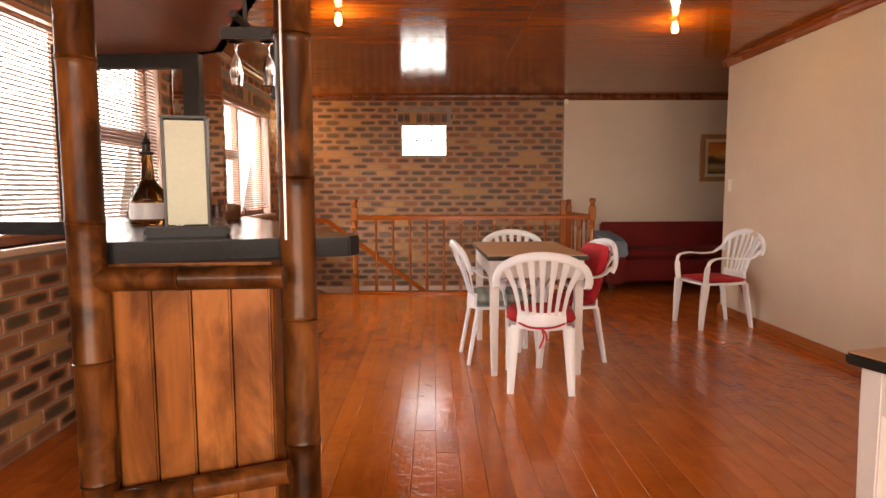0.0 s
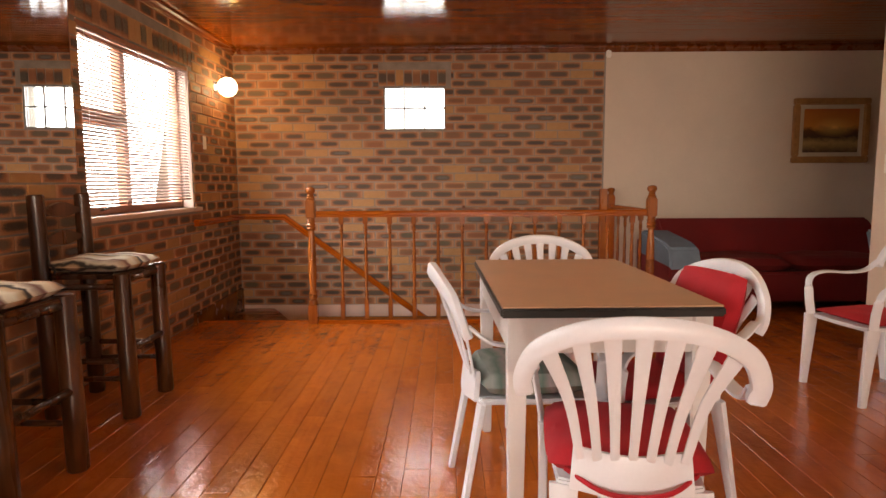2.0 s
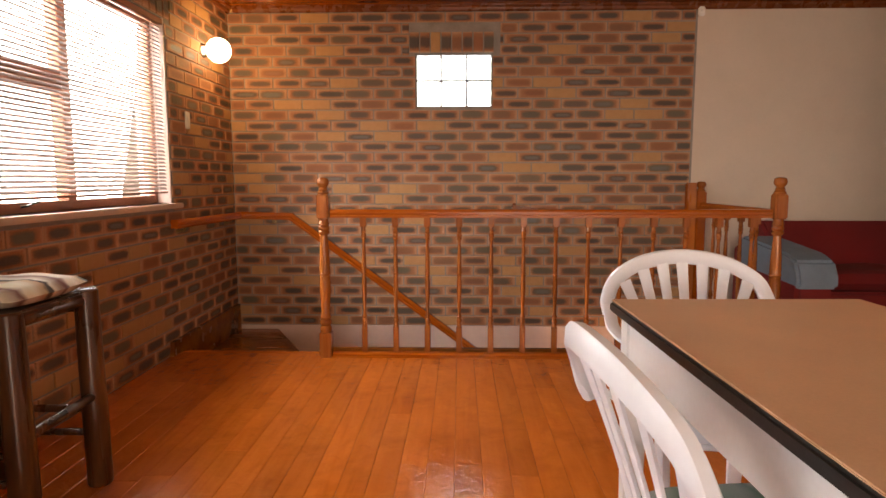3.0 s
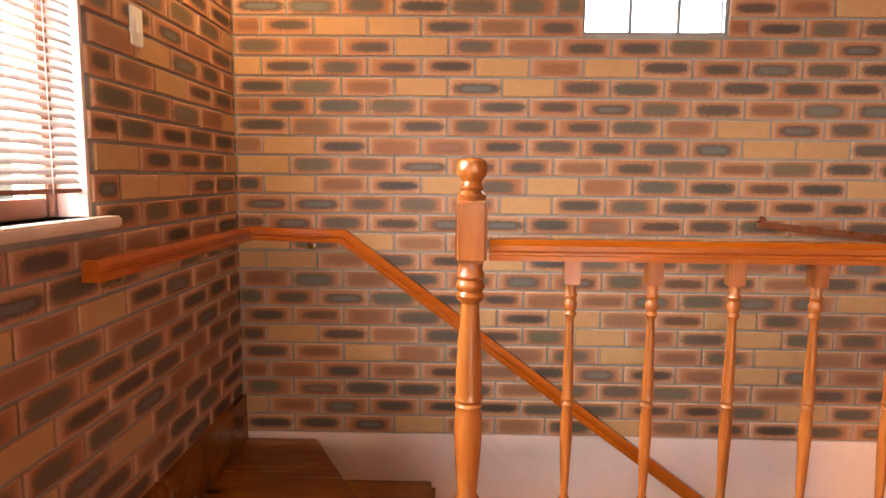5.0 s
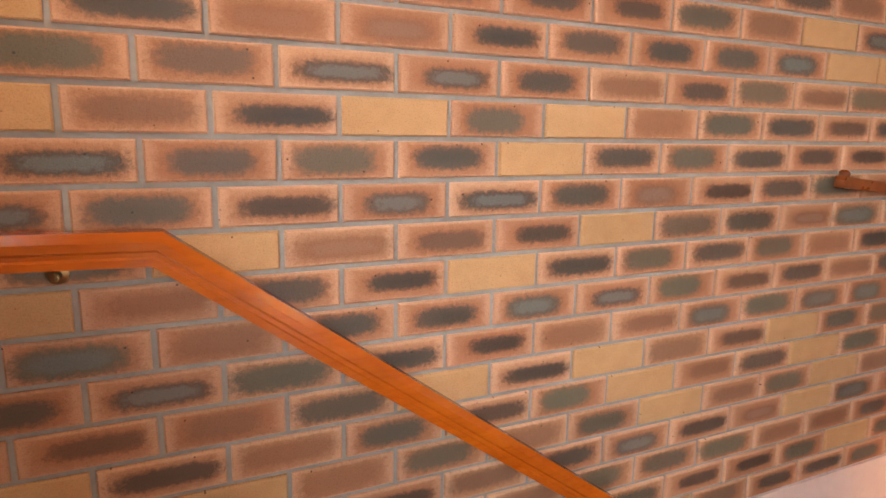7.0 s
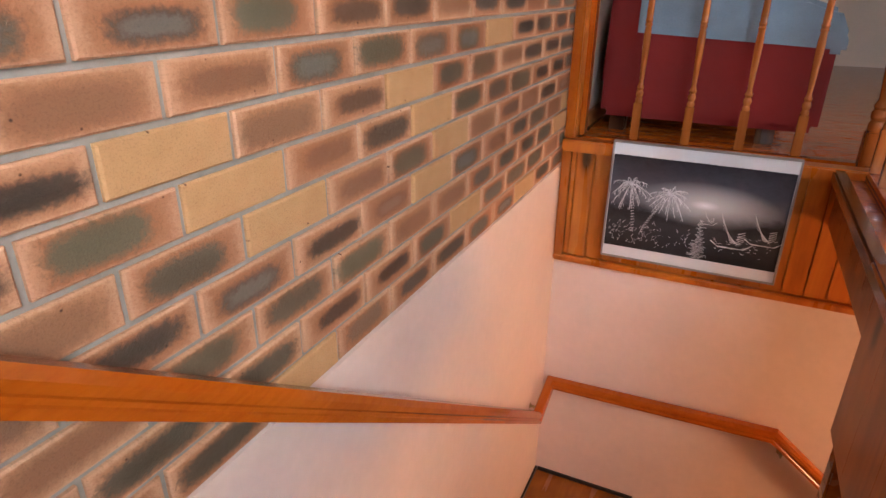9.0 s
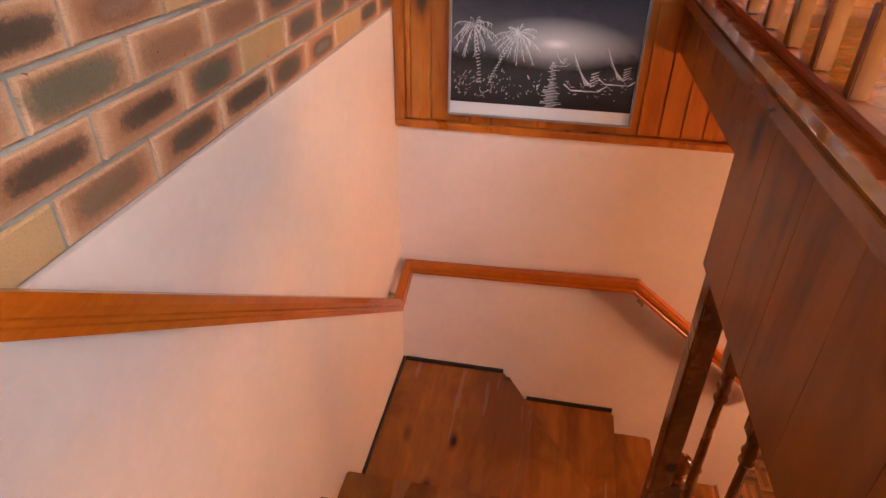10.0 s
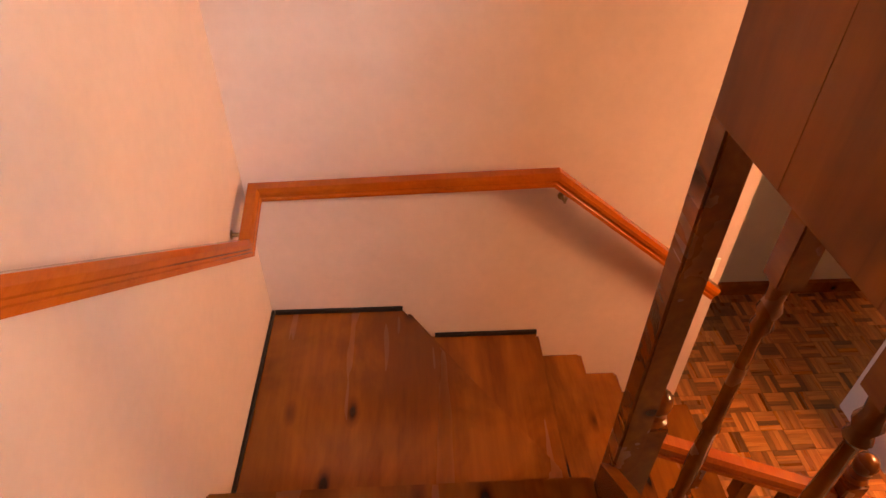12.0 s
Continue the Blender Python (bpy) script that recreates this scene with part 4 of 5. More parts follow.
for bx, bz, s in ((0.17, -0.12, 1.0), (0.29, -0.09, 0.9), (0.07, -0.04, 0.4)):
    dab([(bx - 0.08 * s, bz + 0.005), (bx - 0.05 * s, bz - 0.018 * s), (bx + 0.05 * s, bz - 0.018 * s), (bx + 0.085 * s, bz + 0.008)], 0.006 * s)
    for k in range(5):
        dab([(bx + 0.006 * k * s, bz + 0.004), (bx - 0.055 * s + 0.004 * k * s, bz + (0.13 - 0.016 * k) * s)], 0.003 * s)
        dab([(bx + 0.02 * s, bz + 0.012 * k * s), (bx + 0.05 * s, bz + (0.02 + 0.010 * k) * s)], 0.004 * s)
for k in range(110):
    x0, z0 = rp.uniform(-0.345, 0.0), -0.20 + rp.betavariate(2, 2) * 0.12
    dab([(x0, z0), (x0 + rp.uniform(-0.010, 0.010), z0 + rp.uniform(0.004, 0.014))], 0.0022)
for k in range(50):
    x0, z0 = rp.uniform(0.10, 0.34), rp.uniform(-0.17, -0.08)
    dab([(x0, z0), (x0 + rp.uniform(-0.012, 0.012), z0 + rp.uniform(-0.002, 0.006))], 0.0025)
for k in range(30):
    z0 = -0.035 - k * 0.006
    wd = rp.uniform(0.3, 1.0) * (0.010 + k * 0.0014)
    x0 = 0.045 + rp.uniform(-0.008, 0.008)
    dab([(x0 - wd, z0), (x0 + wd, z0 + rp.uniform(-0.001, 0.001))], 0.003)
part("ink_stroke", ink, INK, pic, "pale painted strokes", kind="stuff")

# ---- living side ----
pt = thing("framed_painting", "small sunset river painting in a wide gilt wooden frame", "painting", pose(4.22, W - 0.03, 1.67, 0, 0, 0))
fr = bmesh.new()
for x0, x1, z0, z1 in ((-0.38, 0.38, 0.255, 0.32), (-0.38, 0.38, -0.32, -0.255), (-0.38, -0.315, -0.255, 0.255), (0.315, 0.38, -0.255, 0.255)):
    add_box(fr, x0, x1, -0.03, 0.015, z0, z1, 0.01)
part("frame", fr, GILT, pt, "brown gilt frame")
part("liner", box(-0.315, 0.315, -0.008, 0.01, -0.255, 0.255), plain("cream_liner", (0.55, 0.48, 0.36), 0.6), pt, "cream inner liner")
bm = bmesh.new()
uvl = bm.loops.layers.uv.new("UVMap")
f = bm.faces.new([bm.verts.new(c) for c in ((-0.275, -0.011, -0.215), (0.275, -0.011, -0.215), (0.275, -0.011, 0.215), (-0.275, -0.011, 0.215))])
for lp, c in zip(f.loops, ((0, 0), (1, 0), (1, 1), (0, 1))):
    lp[uvl].uv = c
part("canvas", bm, PAINTING, pt)

sofa = thing("sofa", "long maroon cloth-covered sofa with blue-grey arm covers against the cream wall", "sofa", pose(0, 0, 0))
SX0, SX1 = 2.3, 4.72
part("base", box(SX0 + 0.12, SX1 - 0.12, 7.36, 8.12, 0.09, 0.36, 0.02), SOFA, sofa, smooth=True)
for i in range(2):
    a = SX0 + 0.24 + i * (SX1 - SX0 - 0.48) / 2
    c = cushion((SX1 - SX0 - 0.49) / 2, 0.62, 0.16, 4 + i, lump=0.02)
    bmesh.ops.translate(c, verts=c.verts, vec=(a + (SX1 - SX0 - 0.49) / 4, 7.66, 0.34))
    part("seat_cushion", c, SOFA, sofa, smooth=True)
part("backrest", prism([(7.86, 0.3), (7.80, 0.45), (7.90, 0.72), (8.0, 0.81), (8.12, 0.80), (8.14, 0.2), (7.9, 0.2)], SX0 + 0.16, SX1 - 0.16, 0.025, "x"), SOFA, sofa, smooth=True)
for a in (SX0, SX1 - 0.24):
    arm = prism([(7.14, 0.08), (7.14, 0.46), (7.18, 0.56), (7.28, 0.60), (8.0, 0.66), (8.1, 0.6), (8.1, 0.08)], a, a + 0.24, 0.03, "x")
    part("arm", arm, SOFA, sofa, smooth=True)
    cover = prism([(7.11, 0.42), (7.11, 0.50), (7.16, 0.60), (7.28, 0.64), (7.92, 0.70), (7.98, 0.66), (7.98, 0.46)], a - 0.012, a + 0.255, 0.02, "x")
    part("arm_cover", cover, BLUEC, sofa, "blue-grey cloth arm cover", smooth=True)
for x in (SX0 + 0.08, SX1 - 0.18):
    for y in (7.3, 7.98):
        part("leg", box(x, x + 0.08, y, y + 0.08, 0, 0.092, 0.005), STOOLW, sofa)

# ---- the tables ----
def kitchen_table(m, label):
    t = thing("kitchen_table", label, "table", m, "laminate-topped kitchen tables")
    w, d, h = 0.66, 1.10, 0.815
    part("tabletop", box(-w / 2, w / 2, -d / 2, d / 2, h - 0.005, h, 0.002), LAMINATE, t, "brown worn laminate top")
    part("edge_band", box(-w / 2 - 0.004, w / 2 + 0.004, -d / 2 - 0.004, d / 2 + 0.004, h - 0.034, h - 0.004, 0.006), BLACKW, t, "black rubber edge band")
    part("apron", box(-w / 2 + 0.05, w / 2 - 0.05, -d / 2 + 0.035, -d / 2 + 0.055, h - 0.15, h - 0.034, 0.002), TABLEW, t)
    part("apron", box(-w / 2 + 0.05, w / 2 - 0.05, d / 2 - 0.055, d / 2 - 0.035, h - 0.15, h - 0.034, 0.002), TABLEW, t)
    part("apron", box(-w / 2 + 0.025, -w / 2 + 0.045, -d / 2 + 0.06, d / 2 - 0.06, h - 0.15, h - 0.034, 0.002), TABLEW, t)
    part("apron", box(w / 2 - 0.045, w / 2 - 0.025, -d / 2 + 0.06, d / 2 - 0.06, h - 0.15, h - 0.034, 0.002), TABLEW, t)
    for sx in (-1, 1):
        for sy in (-1, 1):
            x, y = sx * (w / 2 - 0.05), sy * (d / 2 - 0.055)
            bm = bmesh.new()
            rings = [[bm.verts.new((x + a * r, y + b * r, z)) for a, b in ((-1, -1), (1, -1), (1, 1), (-1, 1))] for z, r in ((0, 0.019), (0.02, 0.021), (h - 0.16, 0.030), (h - 0.034, 0.030))]
            for p, q in zip(rings, rings[1:]):
                for i in range(4):
                    bm.faces.new((p[i], p[(i + 1) % 4], q[(i + 1) % 4], q[i]))
            bm.faces.new(rings[0][::-1]), bm.faces.new(rings[-1])
            bmesh.ops.bevel(bm, geom=bm.edges[:], offset=0.004, segments=2, affect="EDGES")
            part("leg", bm, TABLEW, t, smooth=True)
    return t


kitchen_table(pose(0.855, 4.22, 0, 0, 0, 1.5), "white-painted kitchen table with brown laminate top and black edge")
kitchen_table(pose(1.755, 0.845, 0, 0, 0, 17), "second brown laminate-topped kitchen table with black edge")
shelf = thing("folded_cloths", "pile of folded patterned cloths on the seat under the table", "cloth", pose(0.93, 4.9, 0.43))
part("cloth", cushion(0.3, 0.3, 0.07, 6), stripes("pink_patterned_cloth", [(0.0, (0.5, 0.45, 0.45)), (0.4, (0.35, 0.12, 0.18)), (0.6, (0.5, 0.48, 0.46)), (0.9, (0.25, 0.22, 0.25))], 9), shelf, smooth=True)


# ---- plastic armchairs ----
def armchair(m, label):
    """A moulded garden chair; its front faces +y."""
    c = thing("plastic_armchair", label, "chair", m, "white plastic armchairs")
    seat = bmesh.new()
    outline = [(-0.205, -0.20), (-0.225, 0.0), (-0.235, 0.2), (-0.19, 0.235), (0.0, 0.245), (0.19, 0.235), (0.235, 0.2), (0.225, 0.0), (0.205, -0.20), (0.12, -0.225), (-0.12, -0.225)]
    seat = prism(outline, 0.395, 0.415, 0.006)
    part("seat", seat, PLASTIC, c, smooth=True)
    for sx in (-1, 1):
        # back legs sweep outwards, front legs run up into the arms
        part("leg", sweep(curve([(sx * 0.205, -0.27, 0.0), (sx * 0.195, -0.235, 0.2), (sx * 0.185, -0.20, 0.40)], 10), 0.075, 0.026, (1, 0, 0), taper=lambda u: 0.62 + 0.55 * u), PLASTIC, c, smooth=True)
        part("leg", sweep(curve([(sx * 0.235, 0.245, 0.0), (sx * 0.235, 0.232, 0.2), (sx * 0.240, 0.215, 0.41)], 10), 0.065, 0.034, (0, 1, 0), taper=lambda u: 0.62 + 0.6 * u), PLASTIC, c, smooth=True)
        arm = curve([(sx * 0.240, 0.215, 0.40), (sx * 0.262, 0.22, 0.52), (sx * 0.285, 0.20, 0.615), (sx * 0.300, 0.10, 0.645), (sx * 0.305, -0.05, 0.635), (sx * 0.308, -0.18, 0.645), (sx * 0.300, -0.26, 0.70)], 36)
        part("armrest", sweep(arm, 0.05, 0.014, lambda i, s=sx: (1, 0, 0.05) if i > 8 else (0.3, 1, 0)), PLASTIC, c, smooth=True)
    arch = curve([(-0.300, -0.262, 0.665), (-0.303, -0.285, 0.715), (-0.262, -0.310, 0.785), (-0.15, -0.345, 0.838), (0, -0.36, 0.856), (0.15, -0.345, 0.838), (0.262, -0.310, 0.785), (0.303, -0.285, 0.715), (0.300, -0.262, 0.665)], 56)
    part("back_hoop", sweep(arch, 0.034, 0.052, (0, 1, -0.15), taper=lambda u: 1), PLASTIC, c, smooth=True)
    low_b = curve([(-0.165, -0.212, 0.452), (0, -0.238, 0.442), (0.165, -0.212, 0.452)], 12)
    part("back_base", sweep(low_b, 0.02, 0.115, (0, 1, -0.1)), PLASTIC, c, smooth=True)
    for k in range(7):
        u = (k - 3) / 3
        x0, x1 = u * 0.142, u * 0.235
        y1, z1 = -0.355 + 0.055 * u * u, 0.842 - 0.068 * u * u
        s = curve([(x0, -0.232 + 0.012 * u * u, 0.48), ((x0 * 0.62 + x1 * 0.38), -0.285 + 0.03 * u * u, 0.64), (x1, y1, z1)], 12)
        part("slat", sweep(s, 0.034, 0.010, (1, 0, 0), taper=lambda v: 0.78 + 0.62 * v * v), PLASTIC, c, smooth=True)
    for o in c.children:
        for v in {id(o.data): o.data}.values():
            v.transform(Matrix.Diagonal((0.9, 1, 1, 1)))
    return c


def seat_cushion(m, material, label, w=0.40, d=0.41, h=0.055, seed=0, ties=None, group="chair seat cushions"):
    c = thing("seat_cushion", label, "cushion", m, group)
    part("pad", cushion(w, d, h, seed, lump=0.014), material, c, smooth=True)
    if ties:
        bm = bmesh.new()
        sweep(curve([(-0.165, -0.2, 0.03), (-0.08, -0.262, 0.005), (0.0, -0.275, 0.0), (0.09, -0.262, 0.01), (0.165, -0.2, 0.03)], 18), 0.012, 0.010, (0, 0, 1), bm)
        sweep(curve([(0.0, -0.285, 0.0), (0.012, -0.29, -0.05), (-0.012, -0.288, -0.12)], 10), 0.012, 0.008, (1, 0, 0), bm)
        sweep(curve([(0.0, -0.285, 0.0), (0.025, -0.29, -0.03), (0.03, -0.288, -0.07)], 10), 0.014, 0.008, (1, 0, 0), bm)
        part("ties", bm, material, c, "knotted red ties", smooth=True)
    return c


CH = [
    (pose(0.872, 3.59, 0, 0, 0, -8), "white plastic armchair with a red cushion at the table end"),
    (pose(0.68, 4.19, 0, 0, 0, -84), "white plastic armchair with a grey-green cushion beside the table"),
    (pose(1.115, 4.15, 0, 0, 0, 102), "white plastic armchair with a red cushion hung over its back"),
    (pose(0.89, 4.99, 0, 0, 0, 178), "bare white plastic armchair at the table end facing the stairs"),
    (pose(2.745, 5.24, 0, 0, 0, 99), "white plastic armchair with a red cushion against the cream wall"),
]
base_chair = armchair(*CH[0])
for m, lab in CH[1:]:
    tagged(copy_thing(base_chair, m), lab)
up = pose(0, 0, 0.412)
seat_cushion(CH[0][0] @ up, RED, "red padded seat cushion tied to a white armchair", 0.43, 0.43, 0.085, 1, True)
seat_cushion(CH[1][0] @ up, GREENC, "puffy grey-green patterned cushion on a white armchair", 0.42, 0.40, 0.10, 2)
seat_cushion(CH[2][0] @ up, RED, "red padded seat cushion on a white armchair", 0.41, 0.41, 0.055, 3)
seat_cushion(CH[4][0] @ up, RED, "thin red seat cushion on the armchair by the wall", 0.43, 0.42, 0.045, 5, True)
bc = thing("back_cushion", "bright red cushion hung over the back of a white armchair", "cushion", CH[2][0] @ pose(0, -0.185, 0.645, 106, 0, 0))
part("pad", cushion(0.40, 0.44, 0.085, 9, lump=0.02), RED, bc, smooth=True)


# ---- bar stools ----
def bar_stool(m, cloth, label):
    """A log-framed ladder-back stool; its front faces +x."""
    s = thing("bar_stool", label, "stool", m, "bar stools along the brick wall")

    def log(name, a, b, r0, r1, lab=""):
        a, b = Vector(a), Vector(b)
        q = (b - a).to_track_quat("Z", "Y").to_matrix().to_4x4()
        L = (b - a).length
        part(name, lathe([(r0 * 0.9, 0), (r0, 0.006), (r0 * 1.02, L * 0.4), (r1, L - 0.006), (r1 * 0.85, L)], 14, Matrix.Translation(a) @ q), STOOLW, s, lab, smooth=True)

    for y in (-0.2, 0.2):
        log("leg", (0.20, y, 0), (0.19, y, 0.74), 0.043, 0.041)
        log("back_post", (-0.19, y, 0), (-0.205, y, 1.13), 0.042, 0.039)
        log("side_rung", (-0.2, y, 0.29), (0.2, y, 0.29), 0.014, 0.014)
        log("side_rung", (-0.2, y, 0.67), (0.2, y, 0.67), 0.016, 0.016)
        log("side_rung", (-0.2, y, 0.20), (0.2, y, 0.20), 0.013, 0.013)
    log("front_rung", (0.205, -0.18, 0.345), (0.205, 0.18, 0.345), 0.016, 0.016)
    log("front_rung", (0.19, -0.18, 0.70), (0.19, 0.18, 0.70), 0.018, 0.018)
    log("back_rung", (-0.192, -0.18, 0.32), (-0.192, 0.18, 0.32), 0.014, 0.014)
    part("seat_board", box(-0.2, 0.2, -0.19, 0.19, 0.705, 0.735, 0.008), STOOLW, s)
    for z in (1.045, 0.90):
        n = 12
        top = [(-0.17 + 0.34 * i / n, z + 0.008 + 0.034 * math.sin(math.pi * i / n) ** 1.6) for i in range(n + 1)]
        bot = [(-0.17 + 0.34 * i / n, z - 0.012 - 0.024 * math.sin(math.pi * i / n) ** 1.6) for i in range(n, -1, -1)]
        part("back_slat", prism(top + bot, -0.215, -0.193, axis="x"), STOOLW, s, "shaped dark ladder slat")
    return s


ST = [(-1.40, 3.20), (-1.36, 4.12), (-1.435, 5.09)]
st0 = bar_stool(pose(ST[0][0], ST[0][1], 0, 0, 0, 1), STOOLP, "dark log-framed ladder-back bar stool beside the bar counter")
stools = [st0]
for (x, y), rot, lab in zip(ST[1:], (-1, 1.5), ("dark log-framed ladder-back bar stool below the window", "dark log-framed ladder-back bar stool below the mirror")):
    c = copy_thing(st0, pose(x, y, 0, 0, 0, rot))
    tagged(c, lab)
    stools.append(c)
for i, (o, cloth) in enumerate(zip(stools, (STOOLP, STOOLC, STOOLC))):
    c = seat_cushion(o.matrix_basis @ pose(0.005, 0, 0.732), cloth, ("pale striped cushion on a log bar stool", "pale striped cushion on the bar stool below the mirror", "brown striped cushion on the bar stool near the window")[i], 0.42, 0.42, 0.075, 11 + i, group="bar stool cushions")
    tie = bmesh.new()
    sweep(curve([(-0.18, -0.21, 0.045), (-0.215, -0.212, 0.03), (-0.235, -0.23, 0.035)], 8), 0.01, 0.008, (0, 0, 1), tie)
    sweep(curve([(-0.15, -0.212, 0.05), (-0.13, -0.216, 0.03), (-0.135, -0.218, 0.005)], 8), 0.01, 0.006, (1, 0, 0), tie)
    part("ties", tie, BLACKW, c, "dark cushion tie")

# ---- the bar ----
bar = thing("bar_counter", "bar with a glossy black top, knotty plank end and bamboo posts", "bar counter")
TOP = [(-0.60, 1.085), (-0.02, 1.245), (0.0, 1.29), (-0.60, 2.40), (-0.66, 2.44), (-1.25, 2.44), (-1.68, 2.44), (-1.68, 2.1), (-1.12, 2.05)]
part("worktop", prism(TOP, 1.075, 1.125, 0.004), BLACK, bar, "thick glossy black top")
body = [(-0.56, 1.12), (-0.185, 1.125), (-0.185, 1.27), (-0.68, 2.36), (-1.20, 2.36), (-1.05, 2.0)]
part("body", prism(body, 0.0, 1.075), BARW, bar, "dark plank bar body")
for i in range(4):
    a = -0.545 + i * 0.0905
    part("plank", box(a + 0.002, a + 0.0885, 1.098, 1.116, 0.03, 1.02, 0.004), BARW, bar)


def bamboo(a, b, r, nodes, parent=bar, label=""):
    a, b = Vector(a), Vector(b)
    L = (b - a).length
    q = (b - a).to_track_quat("Z", "Y").to_matrix().to_4x4()
    prof = [(r, 0.0)]
    for z in nodes:
        prof += [(r * 0.985, z - 0.02), (r * 1.0, z - 0.008), (r * 1.05, z - 0.003), (r * 0.96, z), (r * 1.06, z + 0.004), (r, z + 0.012)]
    prof.append((r * 0.97, L))
    part("bamboo_pole", lathe(prof, 20, Matrix.Translation(a) @ q), BAMBOO, parent, label, smooth=True)


bamboo((-0.137, 1.19, 0), (-0.137, 1.19, CEIL), 0.043, (0.28, 0.62, 0.93, 1.27, 1.6, 1.98, 2.3), label="thick glossy brown bamboo post")
bamboo((-0.575, 1.065, 0), (-0.572, 1.065, CEIL), 0.040, (0.2, 0.58, 0.86, 1.17, 1.52, 1.9, 2.25), label="thick glossy brown bamboo post")
bamboo((-0.57, 1.062, 1.045), (-0.14, 1.062, 1.05), 0.027, (0.2,), label="horizontal bamboo rail under the worktop")
bamboo((-0.57, 1.062, 0.525), (-0.14, 1.062, 0.60), 0.027, (0.22,), label="horizontal bamboo rail across the planks")
part("foot_rail", sweep([(-0.06, 1.32, 0.14), (-0.62, 2.38, 0.14)], 0.03, 0.03, (0, 0, 1)), METAL, bar, "bright metal foot rail", smooth=True)
canopy = thing("bar_canopy", "wood-clad canopy over the bar with black edge and posts", "canopy")
part("panel", prism([(-0.62, 1.12), (-0.16, 1.12), (-0.14, 1.2), (-0.66, 2.26), (-0.78, 2.32), (-1.24, 2.32), (-0.66, 1.12)], 1.80, 1.83), wood("pinkish_canopy_board", (0.20, 0.075, 0.04), (0.34, 0.14, 0.08), (0.42, 0.19, 0.11), "Y", (0.25, 0.4), 4, 3, 0.2, 0.2), canopy, "pinkish wooden underside")
part("fascia", prism([(-1.27, 2.30), (-0.80, 2.30), (-0.80, 2.345), (-1.27, 2.345)], 1.745, 1.80), BLACKW, canopy, "black edge beam")
part("side_fascia", prism([(-0.14, 1.2), (-0.66, 2.26), (-0.80, 2.33), (-0.82, 2.30), (-0.68, 2.23), (-0.165, 1.19)], 1.80, CEIL), BARW, canopy)
part("post", box(-0.83, -0.765, 2.27, 2.335, 1.125, 1.80, 0.004), BLACKW, canopy, "black square post")
part("post", box(-1.265, -1.19, 2.12, 2.2, 1.125, 1.80, 0.004), BLACKW, canopy, "black square post")
part("pole", sweep([(-0.155, 1.15, 1.125), (-0.155, 1.15, CEIL)], 0.007, 0.007, (1, 0, 0)), METAL, canopy, "thin bright metal pole", smooth=True)
rack = thing("glass_rack", "dark rack with hanging stemmed glasses under the bar canopy", "rack", pose(-0.27, 1.27, 0))
bm = box(-0.06, 0.07, -0.012, 0.012, 1.612, 1.64, 0.004)
add_box(bm, -0.008, 0.008, -0.1, 0.1, 1.64, 1.655, 0.003)
add_box(bm, -0.004, 0.004, -0.004, 0.004, 1.655, 1.80)
part("bar", bm, BLACKW, rack)
for x in (-0.025, 0.055):
    part("glass", lathe([(0.022, 1.605), (0.003, 1.60), (0.003, 1.575), (0.012, 1.56), (0.016, 1.53), (0.013, 1.50), (0.012, 1.499)], 14, pose(x, 0, 0)), GLASS, rack, "clear stemmed glass", smooth=True)
part("knob", lathe([(0.008, 1.47), (0.012, 1.478), (0.008, 1.60)], 10, pose(0.06, 0.03, 0)), BLACKW, rack)

lb = thing("frosted_lantern", "upright lantern box with frosted green-grey panel on black base", "lantern", pose(-0.44, 1.30, 1.125, 0, 0, 14))
part("base", box(-0.10, 0.10, -0.055, 0.055, 0.0, 0.026, 0.006), BLACK, lb, "black base")
part("panel", box(-0.048, 0.048, -0.02, -0.012, 0.03, 0.292, 0.002), PANELG, lb, "frosted panel")
fr = bmesh.new()
for x in (-0.051, 0.051):
    add_box(fr, x - 0.003, x + 0.003, -0.025, 0.03, 0.026, 0.298)
add_box(fr, -0.057, 0.057, -0.03, 0.035, 0.296, 0.303, 0.002)
part("frame", fr, BLACKW, lb, "thin black frame")
bt = thing("lighthouse_bottle", "dark amber lighthouse-shaped bottle on a tray on the bar", "bottle", pose(-0.80, 1.86, 1.125))
part("body", lathe([(0.058, 0.0), (0.062, 0.006), (0.06, 0.08), (0.05, 0.12), (0.026, 0.15), (0.022, 0.16), (0.018, 0.24)], 20), BOTTLE, bt, smooth=True)
part("cap", lathe([(0.022, 0.24), (0.024, 0.25), (0.014, 0.252), (0.013, 0.275), (0.019, 0.28), (0.004, 0.30), (0.002, 0.318)], 14), BLACKW, bt, "black lantern-shaped cap", smooth=True)
part("label", lathe([(0.0625, 0.02), (0.0622, 0.075)], 20), PAPER, bt, "pale label band", smooth=True)
for i, (x, y, s) in enumerate(((-0.95, 2.1, 1.0), (-0.62, 2.2, 0.8))):
    o = thing("mug", "brown mug on the bar counter", "mug", pose(x, y, 1.125), "mugs on the bar")
    part("cup", lathe([(0.032 * s, 0), (0.036 * s, 0.004), (0.038 * s, 0.075 * s), (0.034 * s, 0.075 * s), (0.032 * s, 0.01)], 16), plain("brown_glaze", (0.12, 0.045, 0.02), 0.25), o, smooth=True)
    part("handle", sweep(curve([(0.036 * s, 0, 0.06 * s), (0.06 * s, 0, 0.055 * s), (0.06 * s, 0, 0.025 * s), (0.036 * s, 0, 0.015 * s)], 10), 0.008, 0.006, (0, 1, 0)), plain("brown_glaze_handle", (0.12, 0.045, 0.02), 0.25), o, smooth=True)

